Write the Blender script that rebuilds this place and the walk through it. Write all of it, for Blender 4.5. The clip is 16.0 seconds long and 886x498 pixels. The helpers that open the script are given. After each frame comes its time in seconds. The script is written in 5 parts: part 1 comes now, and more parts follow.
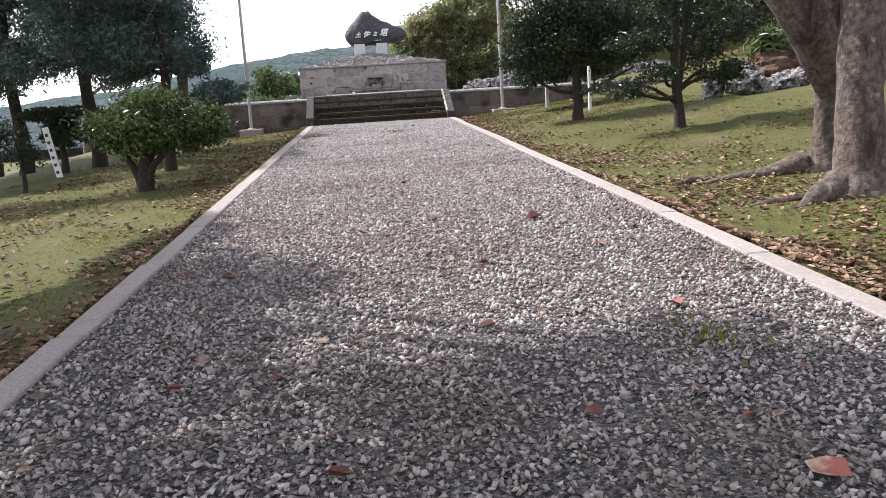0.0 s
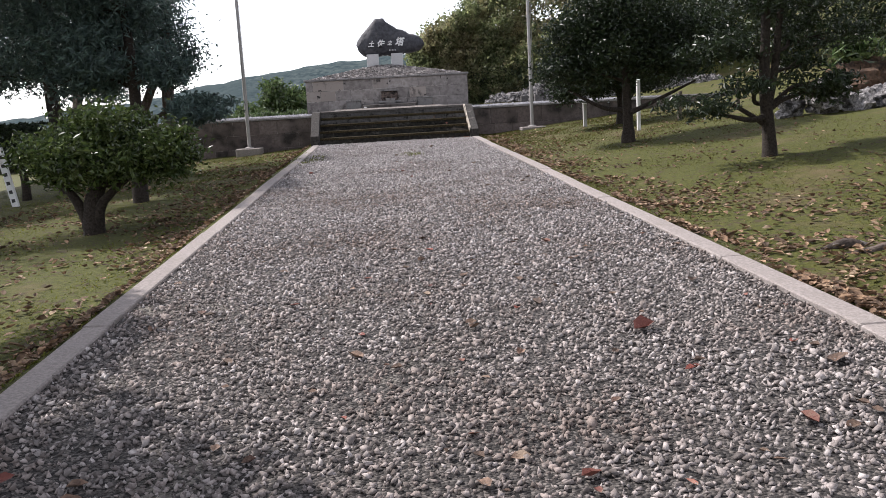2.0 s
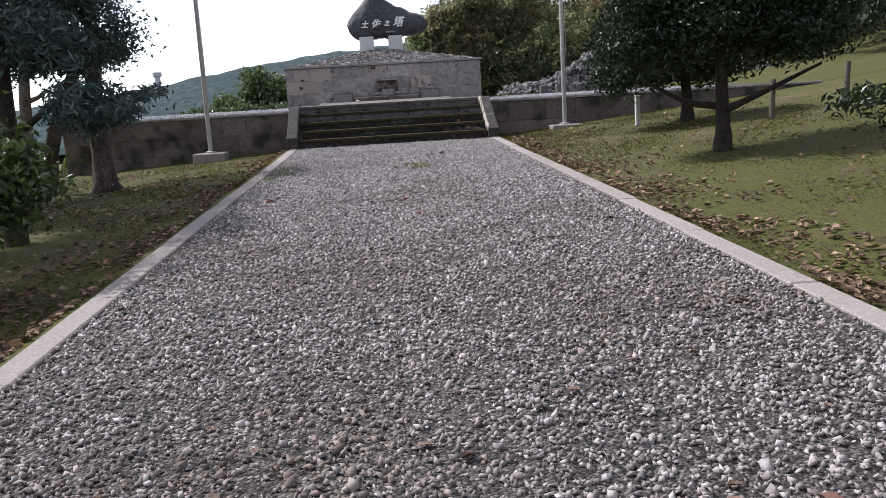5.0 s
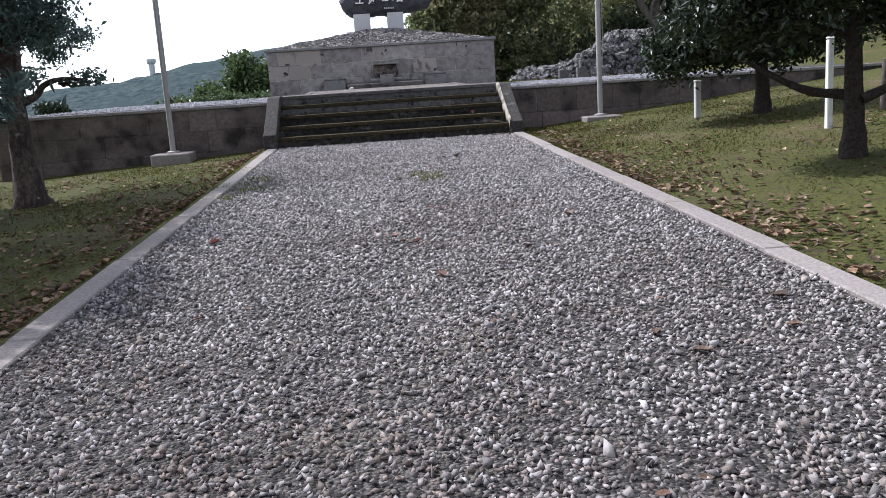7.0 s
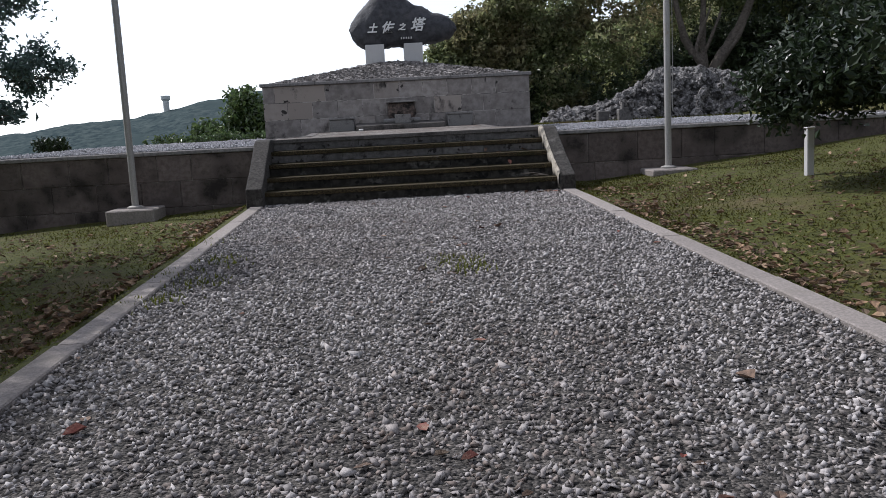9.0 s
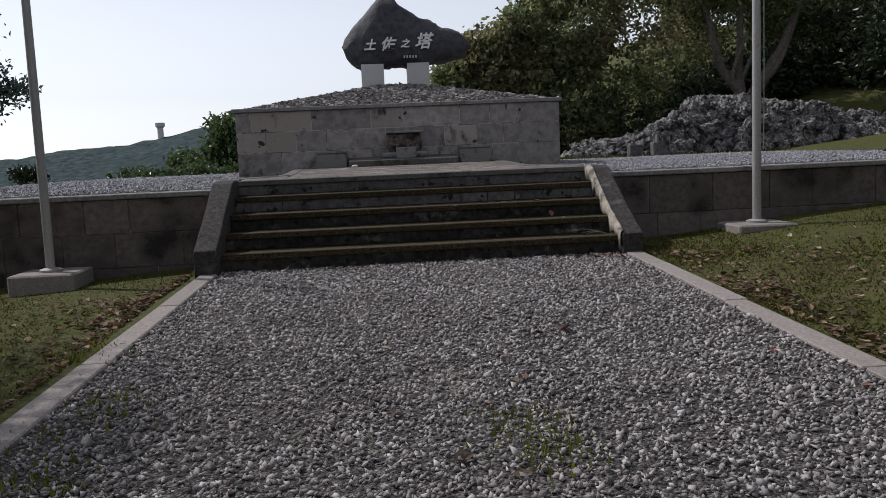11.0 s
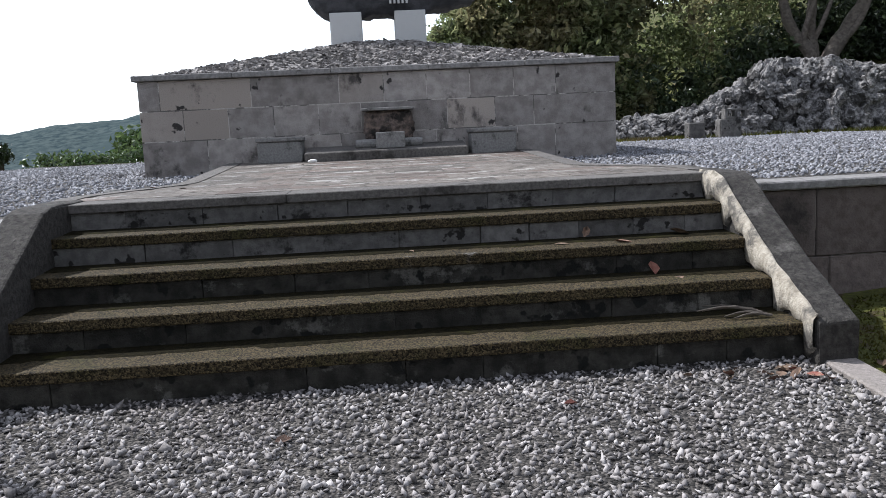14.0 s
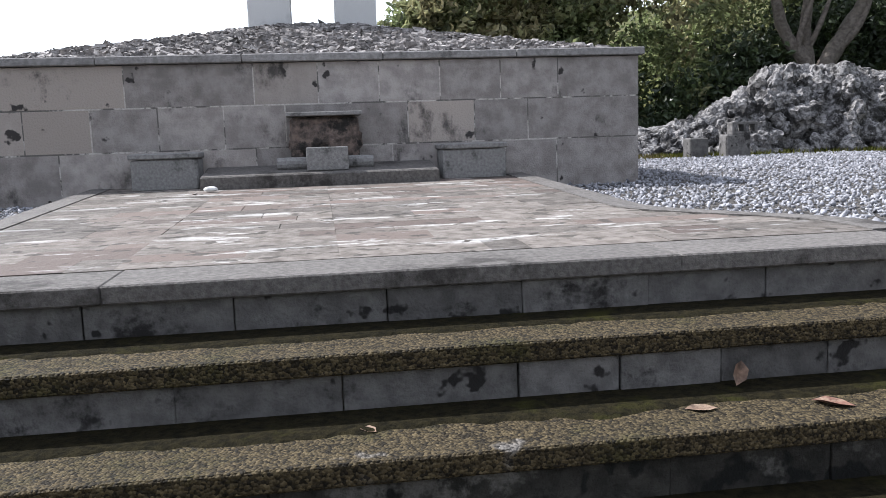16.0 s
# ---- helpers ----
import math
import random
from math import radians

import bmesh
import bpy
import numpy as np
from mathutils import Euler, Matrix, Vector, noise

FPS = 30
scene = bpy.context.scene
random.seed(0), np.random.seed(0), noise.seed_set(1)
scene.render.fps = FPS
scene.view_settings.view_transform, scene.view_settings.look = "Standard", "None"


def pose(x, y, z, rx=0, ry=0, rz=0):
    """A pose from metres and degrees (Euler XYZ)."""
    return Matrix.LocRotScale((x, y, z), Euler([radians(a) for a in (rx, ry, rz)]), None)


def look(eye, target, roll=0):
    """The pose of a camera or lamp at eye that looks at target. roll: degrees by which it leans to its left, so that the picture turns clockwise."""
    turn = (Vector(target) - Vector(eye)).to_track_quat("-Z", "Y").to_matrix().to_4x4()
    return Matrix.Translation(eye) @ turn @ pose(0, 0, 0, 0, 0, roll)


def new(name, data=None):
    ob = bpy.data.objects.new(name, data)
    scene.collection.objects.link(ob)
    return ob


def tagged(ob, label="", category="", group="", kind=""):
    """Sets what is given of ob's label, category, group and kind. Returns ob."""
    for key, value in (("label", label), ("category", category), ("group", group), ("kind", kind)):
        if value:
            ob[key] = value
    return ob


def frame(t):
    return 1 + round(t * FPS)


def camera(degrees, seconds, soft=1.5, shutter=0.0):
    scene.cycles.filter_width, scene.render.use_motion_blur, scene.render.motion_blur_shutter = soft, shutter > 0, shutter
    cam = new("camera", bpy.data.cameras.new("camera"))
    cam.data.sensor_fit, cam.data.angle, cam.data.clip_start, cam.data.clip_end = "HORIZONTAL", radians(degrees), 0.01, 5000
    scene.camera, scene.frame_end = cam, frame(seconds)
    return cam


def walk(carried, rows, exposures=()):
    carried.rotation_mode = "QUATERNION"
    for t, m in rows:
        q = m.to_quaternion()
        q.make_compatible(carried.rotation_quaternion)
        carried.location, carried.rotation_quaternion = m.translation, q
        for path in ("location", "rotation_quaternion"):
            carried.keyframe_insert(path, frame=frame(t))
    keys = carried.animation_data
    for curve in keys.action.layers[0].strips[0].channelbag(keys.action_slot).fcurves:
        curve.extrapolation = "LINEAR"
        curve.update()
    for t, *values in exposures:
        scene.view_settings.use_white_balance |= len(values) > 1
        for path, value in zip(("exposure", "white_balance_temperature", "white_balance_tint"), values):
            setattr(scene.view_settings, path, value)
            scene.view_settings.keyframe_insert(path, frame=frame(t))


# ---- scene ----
cam = camera(55.4, 16.0, soft=0.8)
METRES, EYE, TILT, LEAN, TURN = 27.8, 1.5, 0.0, 0.0, -5.2
ROWS = [
    (0.0, 0.0, 0.0, 0.0, -0.62, -10.21, 3.46),
    (0.5, -0.001, 0.0321, 0.0012, -0.23, -9.86, 3.32),
    (1.0, -0.0029, 0.0655, 0.002, -0.56, -9.35, 3.5),
    (1.5, -0.0041, 0.0937, 0.0032, 0.22, -9.17, 3.27),
    (2.0, -0.0057, 0.1252, 0.0037, 0.43, -9.28, 3.18),
    (2.5, -0.0068, 0.158, 0.0032, -0.71, -9.7, 3.75),
    (3.0, -0.0088, 0.1896, 0.0043, 0.02, -9.74, 3.53),
    (3.5, -0.0108, 0.2248, 0.005, 0.17, -9.56, 3.33),
    (4.0, -0.0124, 0.2575, 0.0067, 0.67, -9.51, 3.08),
    (6.5, -0.0269, 0.4131, 0.0081, -0.36, -10.8, 3.73),
    (7.0, -0.0279, 0.4488, 0.0094, 0.2, -10.85, 3.63),
    (7.5, -0.0306, 0.4825, 0.0097, 3.56, -7.59, 2.95),
    (8.0, -0.032, 0.5148, 0.0094, 1.37, -7.78, 2.7),
    (10.5, -0.0484, 0.6715, 0.0173, 0.99, -8.45, 3.01),
    (11.0, -0.0511, 0.703, 0.0173, 0.79, -6.24, 2.45),
    (11.5, -0.0516, 0.7356, 0.0176, -0.21, -5.42, 2.84),
    (12.0, -0.0526, 0.7628, 0.018, 0.45, -5.33, 2.51),
    (12.5, -0.0537, 0.7944, 0.0204, -0.36, -6.68, 3.02),
    (13.0, -0.0537, 0.8239, 0.0224, 0.01, -6.47, 2.8),
    (13.5, -0.0547, 0.8549, 0.023, 0.59, -7.18, 2.79),
    (14.0, -0.0538, 0.8831, 0.0244, 0.87, -8.07, 2.69),
    (14.5, -0.0557, 0.9122, 0.0252, -1.15, -7.72, 2.18),
    (15.0, -0.0572, 0.9418, 0.0263, -1.56, -7.55, 1.75),
    (15.5, -0.0601, 0.9696, 0.0257, -2.65, -7.31, 1.55),
    (16.0, -0.0619, 0.9958, 0.0262, -3.23, -7.55, 1.89),
]
EXPOSURES = [(0.0, 1.02, 6300, 17), (1.5, 0.46, 6300, 17), (2.5, 0.48, 6300, 17), (4.0, 0.32, 6150, 17), (6.5, 0.42, 5850, 15), (7.2, 0.44, 5800, 15), (7.45, -0.90, 5950, 16), (7.7, -0.88, 5950, 16), (8.2, -0.30, 5950, 15), (10.3, -0.14, 5950, 13), (11.0, -0.64, 6150, 14), (11.8, -0.62, 6100, 14), (12.6, 0.0, 5950, 13), (13.0, 0.02, 5900, 11), (14.0, 0.34, 5900, 11), (14.5, 0.40, 5900, 11), (15.0, 0.26, 5900, 11), (15.45, 0.44, 5900, 11), (15.6, 0.80, 5950, 12), (16.0, 0.82, 5950, 12)]
walk(cam, [(t, pose(0, 0, EYE, TILT, LEAN, TURN) @ pose(METRES * x, METRES * y, METRES * z, 90 + pitch, roll, yaw)) for t, x, y, z, yaw, pitch, roll in ROWS], EXPOSURES)

# ---- light ----
SUN_TO = Vector((-0.70, 0.50, 1.0)).normalized()
sun = new("sun", bpy.data.lights.new("sun", "SUN"))
sun.data.energy, sun.data.angle, sun.data.color = 4.2, radians(0.8), (1.0, 0.95, 0.87)
sun.matrix_world = look(SUN_TO * 50, (0, 0, 0))
world = bpy.data.worlds.new("sky")
scene.world = world
world.use_nodes = True
sky = world.node_tree.nodes.new("ShaderNodeTexSky")
sky.sky_type, sky.sun_disc = "NISHITA", False
sky.sun_elevation, sky.sun_rotation = math.asin(SUN_TO.z), math.atan2(SUN_TO.x, SUN_TO.y)
sky.air_density, sky.dust_density, sky.ozone_density = 1.0, 0.6, 1.0
backing = world.node_tree.nodes["Background"]
haze = world.node_tree.nodes.new("ShaderNodeHueSaturation")
haze.inputs["Saturation"].default_value, haze.inputs["Value"].default_value = 0.24, 1.75
world.node_tree.links.new(sky.outputs[0], haze.inputs["Color"])
world.node_tree.links.new(haze.outputs[0], backing.inputs[0])
backing.inputs[1].default_value = 0.11

# ---- materials ----
def material(name, low, high, fine=60, broad=1.2, stain=None, stain_from=0.5, stain_to=0.65, rough=0.85, bump=0.4, bump_fine=90,
             vary=0.0, by="", metal=0.0, leaf=0.0, cells=0.0, third=None, streak=1.0, gloss=0.4, crisp=0.2, along=1.0, spots=None):
    """Grain between two colours, broad stains, relief and piece-by-piece variation, in world metres."""
    m = bpy.data.materials.new(name)
    m.use_nodes = True
    nt = m.node_tree
    n, link = nt.nodes, nt.links.new
    bsdf, out = n["Principled BSDF"], n["Material Output"]
    geo = n.new("ShaderNodeNewGeometry")
    place = geo.outputs["Position"]
    if streak != 1.0 or along != 1.0:
        mp = n.new("ShaderNodeMapping")
        mp.inputs["Scale"].default_value = (along, 1, streak)
        link(place, mp.inputs[0])
        stain_place = mp.outputs[0]
    else:
        stain_place = place

    def noise_tex(scale, detail=4, at=None, roughness=0.6):
        t = n.new("ShaderNodeTexNoise")
        t.inputs["Scale"].default_value, t.inputs["Detail"].default_value, t.inputs["Roughness"].default_value = scale, detail, roughness
        link(at or place, t.inputs["Vector"])
        return t.outputs[0]

    def ramp(value, a, b):
        r = n.new("ShaderNodeMapRange")
        r.interpolation_type = "SMOOTHSTEP"
        r.inputs["From Min"].default_value, r.inputs["From Max"].default_value = a, b
        link(value, r.inputs[0])
        return r.outputs[0]

    def blend(f, a, b):
        x = n.new("ShaderNodeMix")
        x.data_type = "RGBA"
        link(f, x.inputs[0])
        for s, v in ((x.inputs[6], a), (x.inputs[7], b)):
            if isinstance(v, tuple):
                s.default_value = (*v, 1)
            else:
                link(v, s)
        return x.outputs[2]

    piece = None
    if by == "island":
        piece = geo.outputs["Random Per Island"]
    elif by == "object":
        piece = n.new("ShaderNodeObjectInfo").outputs["Random"]
    grain = ramp(noise_tex(fine), 0.5 - crisp, 0.5 + crisp)
    col = blend(grain, low, high)
    if third and piece:
        col = blend(ramp(piece, 0.55, 0.95), col, third)
    if stain:
        col = blend(ramp(noise_tex(broad, 6, stain_place, 0.7), stain_from, stain_to), col, stain)
    if spots:
        col = blend(ramp(noise_tex(spots[1], 3, None, 0.5), spots[2], spots[2] + 0.05), col, spots[0])
    if piece and vary:
        wn = n.new("ShaderNodeTexWhiteNoise")
        wn.noise_dimensions = "1D"
        link(piece, wn.inputs["W"])
        mr = n.new("ShaderNodeMapRange")
        mr.inputs["To Min"].default_value, mr.inputs["To Max"].default_value = 1 - vary, 1 + vary
        link(wn.outputs[0], mr.inputs[0])
        hs = n.new("ShaderNodeHueSaturation")
        link(mr.outputs[0], hs.inputs["Value"])
        link(col, hs.inputs["Color"])
        col = hs.outputs[0]
    if cells:
        chips = n.new("ShaderNodeTexVoronoi")
        chips.inputs["Scale"].default_value = cells
        link(place, chips.inputs["Vector"])
        grey = n.new("ShaderNodeRGBToBW")
        link(chips.outputs["Color"], grey.inputs[0])
        span = n.new("ShaderNodeMapRange")
        span.inputs["From Min"].default_value, span.inputs["From Max"].default_value, span.inputs["To Min"].default_value, span.inputs["To Max"].default_value = 0.25, 0.75, 0.35, 2.4
        link(grey.outputs[0], span.inputs[0])
        tone = n.new("ShaderNodeHueSaturation")
        link(span.outputs[0], tone.inputs["Value"])
        link(col, tone.inputs["Color"])
        col = tone.outputs[0]
    link(col, bsdf.inputs["Base Color"])
    bsdf.inputs["Specular IOR Level"].default_value = gloss
    bsdf.inputs["Roughness"].default_value, bsdf.inputs["Metallic"].default_value = rough, metal
    if bump:
        b = n.new("ShaderNodeBump")
        b.inputs["Strength"].default_value, b.inputs["Distance"].default_value = bump, 0.02
        if cells:
            v = n.new("ShaderNodeTexVoronoi")
            v.inputs["Scale"].default_value = cells
            link(place, v.inputs["Vector"])
            link(v.outputs["Distance"], b.inputs["Height"])
            b.invert = True
        else:
            link(noise_tex(bump_fine, 5), b.inputs["Height"])
        link(b.outputs[0], bsdf.inputs["Normal"])
    if leaf:
        tr = n.new("ShaderNodeBsdfTranslucent")
        link(col, tr.inputs["Color"])
        mix = n.new("ShaderNodeMixShader")
        mix.inputs[0].default_value = leaf
        link(bsdf.outputs[0], mix.inputs[1])
        link(tr.outputs[0], mix.inputs[2])
        link(mix.outputs[0], out.inputs["Surface"])
    return m


M_LAWN = material("lawn", (0.040, 0.047, 0.006), (0.089, 0.092, 0.012), 22, 0.55, (0.115, 0.088, 0.040), 0.52, 0.70, 0.95, 0.9, 60, spots=((0.060, 0.046, 0.020), 7, 0.58))
M_GRASS = material("grass_blades", (0.051, 0.060, 0.007), (0.112, 0.113, 0.015), 8, 0.55, (0.122, 0.097, 0.043), 0.50, 0.66, 0.8, 0, vary=0.25, by="island", leaf=0.45)
M_GREENGRASS = material("fresh_grass", (0.077, 0.102, 0.012), (0.174, 0.179, 0.029), 8, 0.6, (0.143, 0.122, 0.041), 0.52, 0.66, 0.8, 0, vary=0.35, by="island", leaf=0.4)
M_BED = material("gravel_bed", (0.016, 0.014, 0.013), (0.085, 0.077, 0.070), 70, 1.0, (0.10, 0.092, 0.078), 0.55, 0.7, 0.95, 1.0, cells=52)
M_TUFT = material("coarse_grass", (0.040, 0.043, 0.005), (0.082, 0.075, 0.011), 8, 0.8, (0.078, 0.058, 0.022), 0.50, 0.64, 0.85, 0, vary=0.25, by="island", leaf=0.45)
M_PEBBLE = material("gravel_stones", (0.175, 0.153, 0.142), (0.345, 0.308, 0.289), 30, 0.4, (0.205, 0.164, 0.142), 0.45, 0.66, 0.9, 0.2, 150, vary=0.5, by="island", third=(0.37, 0.34, 0.325), gloss=0.2)
M_GREYPEBBLE = material("grey_gravel_stones", (0.192, 0.177, 0.173), (0.385, 0.360, 0.352), 30, 0.4, (0.225, 0.200, 0.190), 0.47, 0.70, 0.9, 0.2, 150, vary=0.5, by="island", third=(0.41, 0.388, 0.38), gloss=0.2)
M_PALE = material("terrace_stones", (0.21, 0.21, 0.228), (0.36, 0.36, 0.382), 30, 0.5, (0.255, 0.252, 0.263), 0.5, 0.7, 0.85, 0.2, 150, vary=0.4, by="island", gloss=0.25)
M_KERB = material("kerb_concrete", (0.225, 0.20, 0.185), (0.345, 0.306, 0.284), 45, 2.2, (0.24, 0.215, 0.19), 0.5, 0.72, 0.9, 0.5, 110, vary=0.10, by="object")
M_WALL = material("wall_stone", (0.112, 0.090, 0.080), (0.196, 0.160, 0.145), 12, 1.5, (0.034, 0.029, 0.026), 0.46, 0.64, 0.92, 0.6, 60, vary=0.22, by="object")
M_BLOCK = material("plinth_stone", (0.235, 0.212, 0.198), (0.37, 0.338, 0.317), 7, 2.1, (0.075, 0.068, 0.064), 0.56, 0.70, 0.9, 0.6, 60, vary=0.22, by="object", streak=0.7, third=(0.35, 0.305, 0.27), spots=((0.04, 0.036, 0.034), 6.0, 0.68))
M_MORTAR = material("mortar", (0.38, 0.35, 0.32), (0.56, 0.52, 0.48), 40, 3.0, (0.13, 0.12, 0.11), 0.47, 0.55, 0.95, 0.5)
M_DARKMORTAR = material("dark_mortar", (0.08, 0.072, 0.06), (0.16, 0.145, 0.125), 40, 2.0, None, 0.5, 0.7, 0.95, 0.5)
M_COPING = material("coping_stone", (0.20, 0.19, 0.185), (0.32, 0.305, 0.295), 25, 2.0, (0.07, 0.065, 0.06), 0.56, 0.72, 0.9, 0.5, 80, vary=0.1, by="object")
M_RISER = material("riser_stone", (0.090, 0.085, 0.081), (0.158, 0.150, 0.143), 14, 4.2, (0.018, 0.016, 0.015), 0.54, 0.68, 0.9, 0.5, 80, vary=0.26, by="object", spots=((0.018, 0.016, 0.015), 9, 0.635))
M_DARKRISER = material("dark_riser_stone", (0.016, 0.015, 0.012), (0.050, 0.046, 0.039), 11, 3.4, (0.115, 0.108, 0.096), 0.57, 0.66, 0.95, 0.6, 80, vary=0.3, by="object", spots=((0.008, 0.008, 0.007), 7, 0.60))
M_TREAD = material("tread_concrete", (0.021, 0.0155, 0.0075), (0.055, 0.042, 0.022), 60, 2.4, (0.025, 0.022, 0.008), 0.48, 0.68, 0.82, 0.5, cells=110, vary=0.12, by="object", spots=((0.085, 0.078, 0.07), 3.4, 0.71), gloss=0.22)
M_TREADBACK = material("tread_back_strip", (0.008, 0.0072, 0.004), (0.022, 0.0185, 0.009), 30, 3.0, (0.028, 0.027, 0.008), 0.56, 0.7, 0.98, 0.6, 60, gloss=0.08)
M_NOSING = material("nosing_stone", (0.092, 0.084, 0.078), (0.165, 0.153, 0.142), 40, 2.2, (0.045, 0.040, 0.036), 0.52, 0.66, 0.9, 0.5, 70, vary=0.12, by="object")
M_CHEEK = material("cheek_concrete", (0.025, 0.022, 0.020), (0.070, 0.064, 0.057), 25, 3.5, (0.139, 0.130, 0.117), 0.56, 0.70, 0.92, 0.9, 60)
M_RAW = material("raw_plaster", (0.30, 0.265, 0.21), (0.50, 0.45, 0.375), 14, 4.5, (0.12, 0.11, 0.097), 0.45, 0.60, 0.95, 0.6, 45)
M_SLAB = material("apron_slab", (0.092, 0.078, 0.066), (0.18, 0.160, 0.142), 14, 5.0, (0.35, 0.338, 0.322), 0.56, 0.63, 0.85, 0.6, 40, vary=0.32, by="object", third=(0.125, 0.096, 0.082), along=0.35, spots=((0.055, 0.048, 0.04), 9, 0.60))
M_GRANITE = material("granite", (0.46, 0.455, 0.45), (0.62, 0.61, 0.60), 160, 2.0, (0.40, 0.39, 0.385), 0.5, 0.7, 0.6, 0.15, 120)
M_GREYSTONE = material("grey_stone", (0.18, 0.174, 0.168), (0.27, 0.262, 0.252), 45, 5.0, (0.07, 0.068, 0.064), 0.52, 0.70, 0.9, 0.4, 80)
M_ROUGHSTONE = material("rough_brown_stone", (0.055, 0.045, 0.04), (0.20, 0.15, 0.125), 14, 5.0, (0.02, 0.018, 0.016), 0.48, 0.62, 0.9, 1.0, 40)
M_STELE = material("stele_stone", (0.028, 0.029, 0.034), (0.070, 0.070, 0.078), 7, 2.0, (0.12, 0.113, 0.11), 0.58, 0.78, 0.65, 0.9, 22)
M_WHITE = material("white_paint", (0.76, 0.76, 0.74), (0.84, 0.84, 0.82), 40, 3.0, (0.60, 0.585, 0.55), 0.55, 0.75, 0.55, 0.1)
M_POLE = material("pole_paint", (0.33, 0.315, 0.30), (0.42, 0.405, 0.385), 60, 4.0, (0.30, 0.25, 0.20), 0.58, 0.72, 0.5, 0.1, metal=0.2)
M_CORAL = material("limestone", (0.070, 0.066, 0.066), (0.36, 0.345, 0.335), 17, 3.0, (0.033, 0.031, 0.030), 0.47, 0.60, 0.95, 1.0, 30)
M_MOUND = material("mound_stones", (0.14, 0.128, 0.122), (0.35, 0.325, 0.31), 20, 1.5, (0.075, 0.07, 0.065), 0.52, 0.7, 0.9, 0.5, 70, vary=0.5, by="island")
M_BARK = material("dark_bark", (0.016, 0.012, 0.009), (0.052, 0.041, 0.032), 30, 4.0, None, 0.5, 0.7, 0.95, 1.0, 40, streak=0.3)
M_GREYBARK = material("grey_bark", (0.052, 0.039, 0.032), (0.155, 0.122, 0.102), 16, 3.0, (0.028, 0.021, 0.017), 0.46, 0.64, 0.92, 1.0, 30, streak=0.3, spots=((0.22, 0.20, 0.18), 6, 0.66))
M_PALEBARK = material("pale_bark", (0.075, 0.062, 0.052), (0.16, 0.138, 0.118), 14, 2.5, (0.13, 0.11, 0.09), 0.5, 0.66, 0.92, 0.6, 35)
M_LEAF = material("broad_leaves", (0.034, 0.060, 0.018), (0.090, 0.120, 0.036), 6, 1.4, (0.140, 0.160, 0.060), 0.58, 0.72, 0.25, 0, vary=0.45, by="island", leaf=0.25)
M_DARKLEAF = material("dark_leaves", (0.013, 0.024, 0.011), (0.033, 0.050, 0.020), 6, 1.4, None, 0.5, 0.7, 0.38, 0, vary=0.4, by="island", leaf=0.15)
M_NEEDLE = material("pine_needles", (0.040, 0.065, 0.065), (0.101, 0.151, 0.124), 6, 1.4, None, 0.5, 0.7, 0.5, 0, vary=0.4, by="island", leaf=0.15)
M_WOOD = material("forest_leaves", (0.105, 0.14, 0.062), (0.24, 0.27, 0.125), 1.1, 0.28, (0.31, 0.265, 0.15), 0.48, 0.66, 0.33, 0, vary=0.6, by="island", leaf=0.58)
# Darker copy of the forest leaves: canopy shade is put into the colour.
M_SHADEWOOD = material("shaded_forest_leaves", (0.022, 0.034, 0.016), (0.058, 0.078, 0.034), 1.1, 0.28, None, 0.5, 0.7, 0.4, 0, vary=0.5, by="island", leaf=0.15)
M_BRIGHTLEAF = material("sunny_leaves", (0.045, 0.085, 0.030), (0.135, 0.18, 0.070), 5, 1.2, None, 0.5, 0.7, 0.25, 0, vary=0.5, by="island", leaf=0.3, gloss=0.6)
M_DEAD = material("dead_leaves", (0.075, 0.042, 0.026), (0.27, 0.175, 0.105), 20, 3.0, (0.42, 0.33, 0.225), 0.52, 0.7, 0.8, 0.3, 90, vary=0.6, by="island", leaf=0.1)
M_DEADONE = material("dry_leaf", (0.07, 0.045, 0.032), (0.18, 0.115, 0.08), 30, 6.0, (0.28, 0.21, 0.15), 0.5, 0.7, 0.75, 0.3, 90, vary=0.5, by="object", third=(0.19, 0.06, 0.045))
# Distance haze is mixed into the ridge's blue-grey base colours.
M_RIDGE = material("hazed_wooded_ridge", (0.036, 0.053, 0.060), (0.088, 0.110, 0.108), 0.45, 0.05, (0.058, 0.078, 0.080), 0.45, 0.65, 0.95, 0.8, 0.6, gloss=0.0)
# Haze-tinted pale grey, put on the far tower.
M_HAZE = material("far_lowland", (0.30, 0.34, 0.36), (0.42, 0.45, 0.46), 0.15, 0.03, (0.22, 0.27, 0.26), 0.5, 0.65, 0.95, 0)
M_EARTH = material("brown_earth", (0.06, 0.038, 0.025), (0.16, 0.10, 0.065), 14, 3.0, (0.03, 0.022, 0.016), 0.5, 0.65, 0.95, 1.0, 30)
M_INK = material("dark_writing", (0.03, 0.03, 0.03), (0.05, 0.05, 0.05), 60, rough=0.6, bump=0)
M_ROOF = material("far_roof", (0.30, 0.31, 0.33), (0.42, 0.43, 0.45), 2.0, 0.5, None, rough=0.7, bump=0)


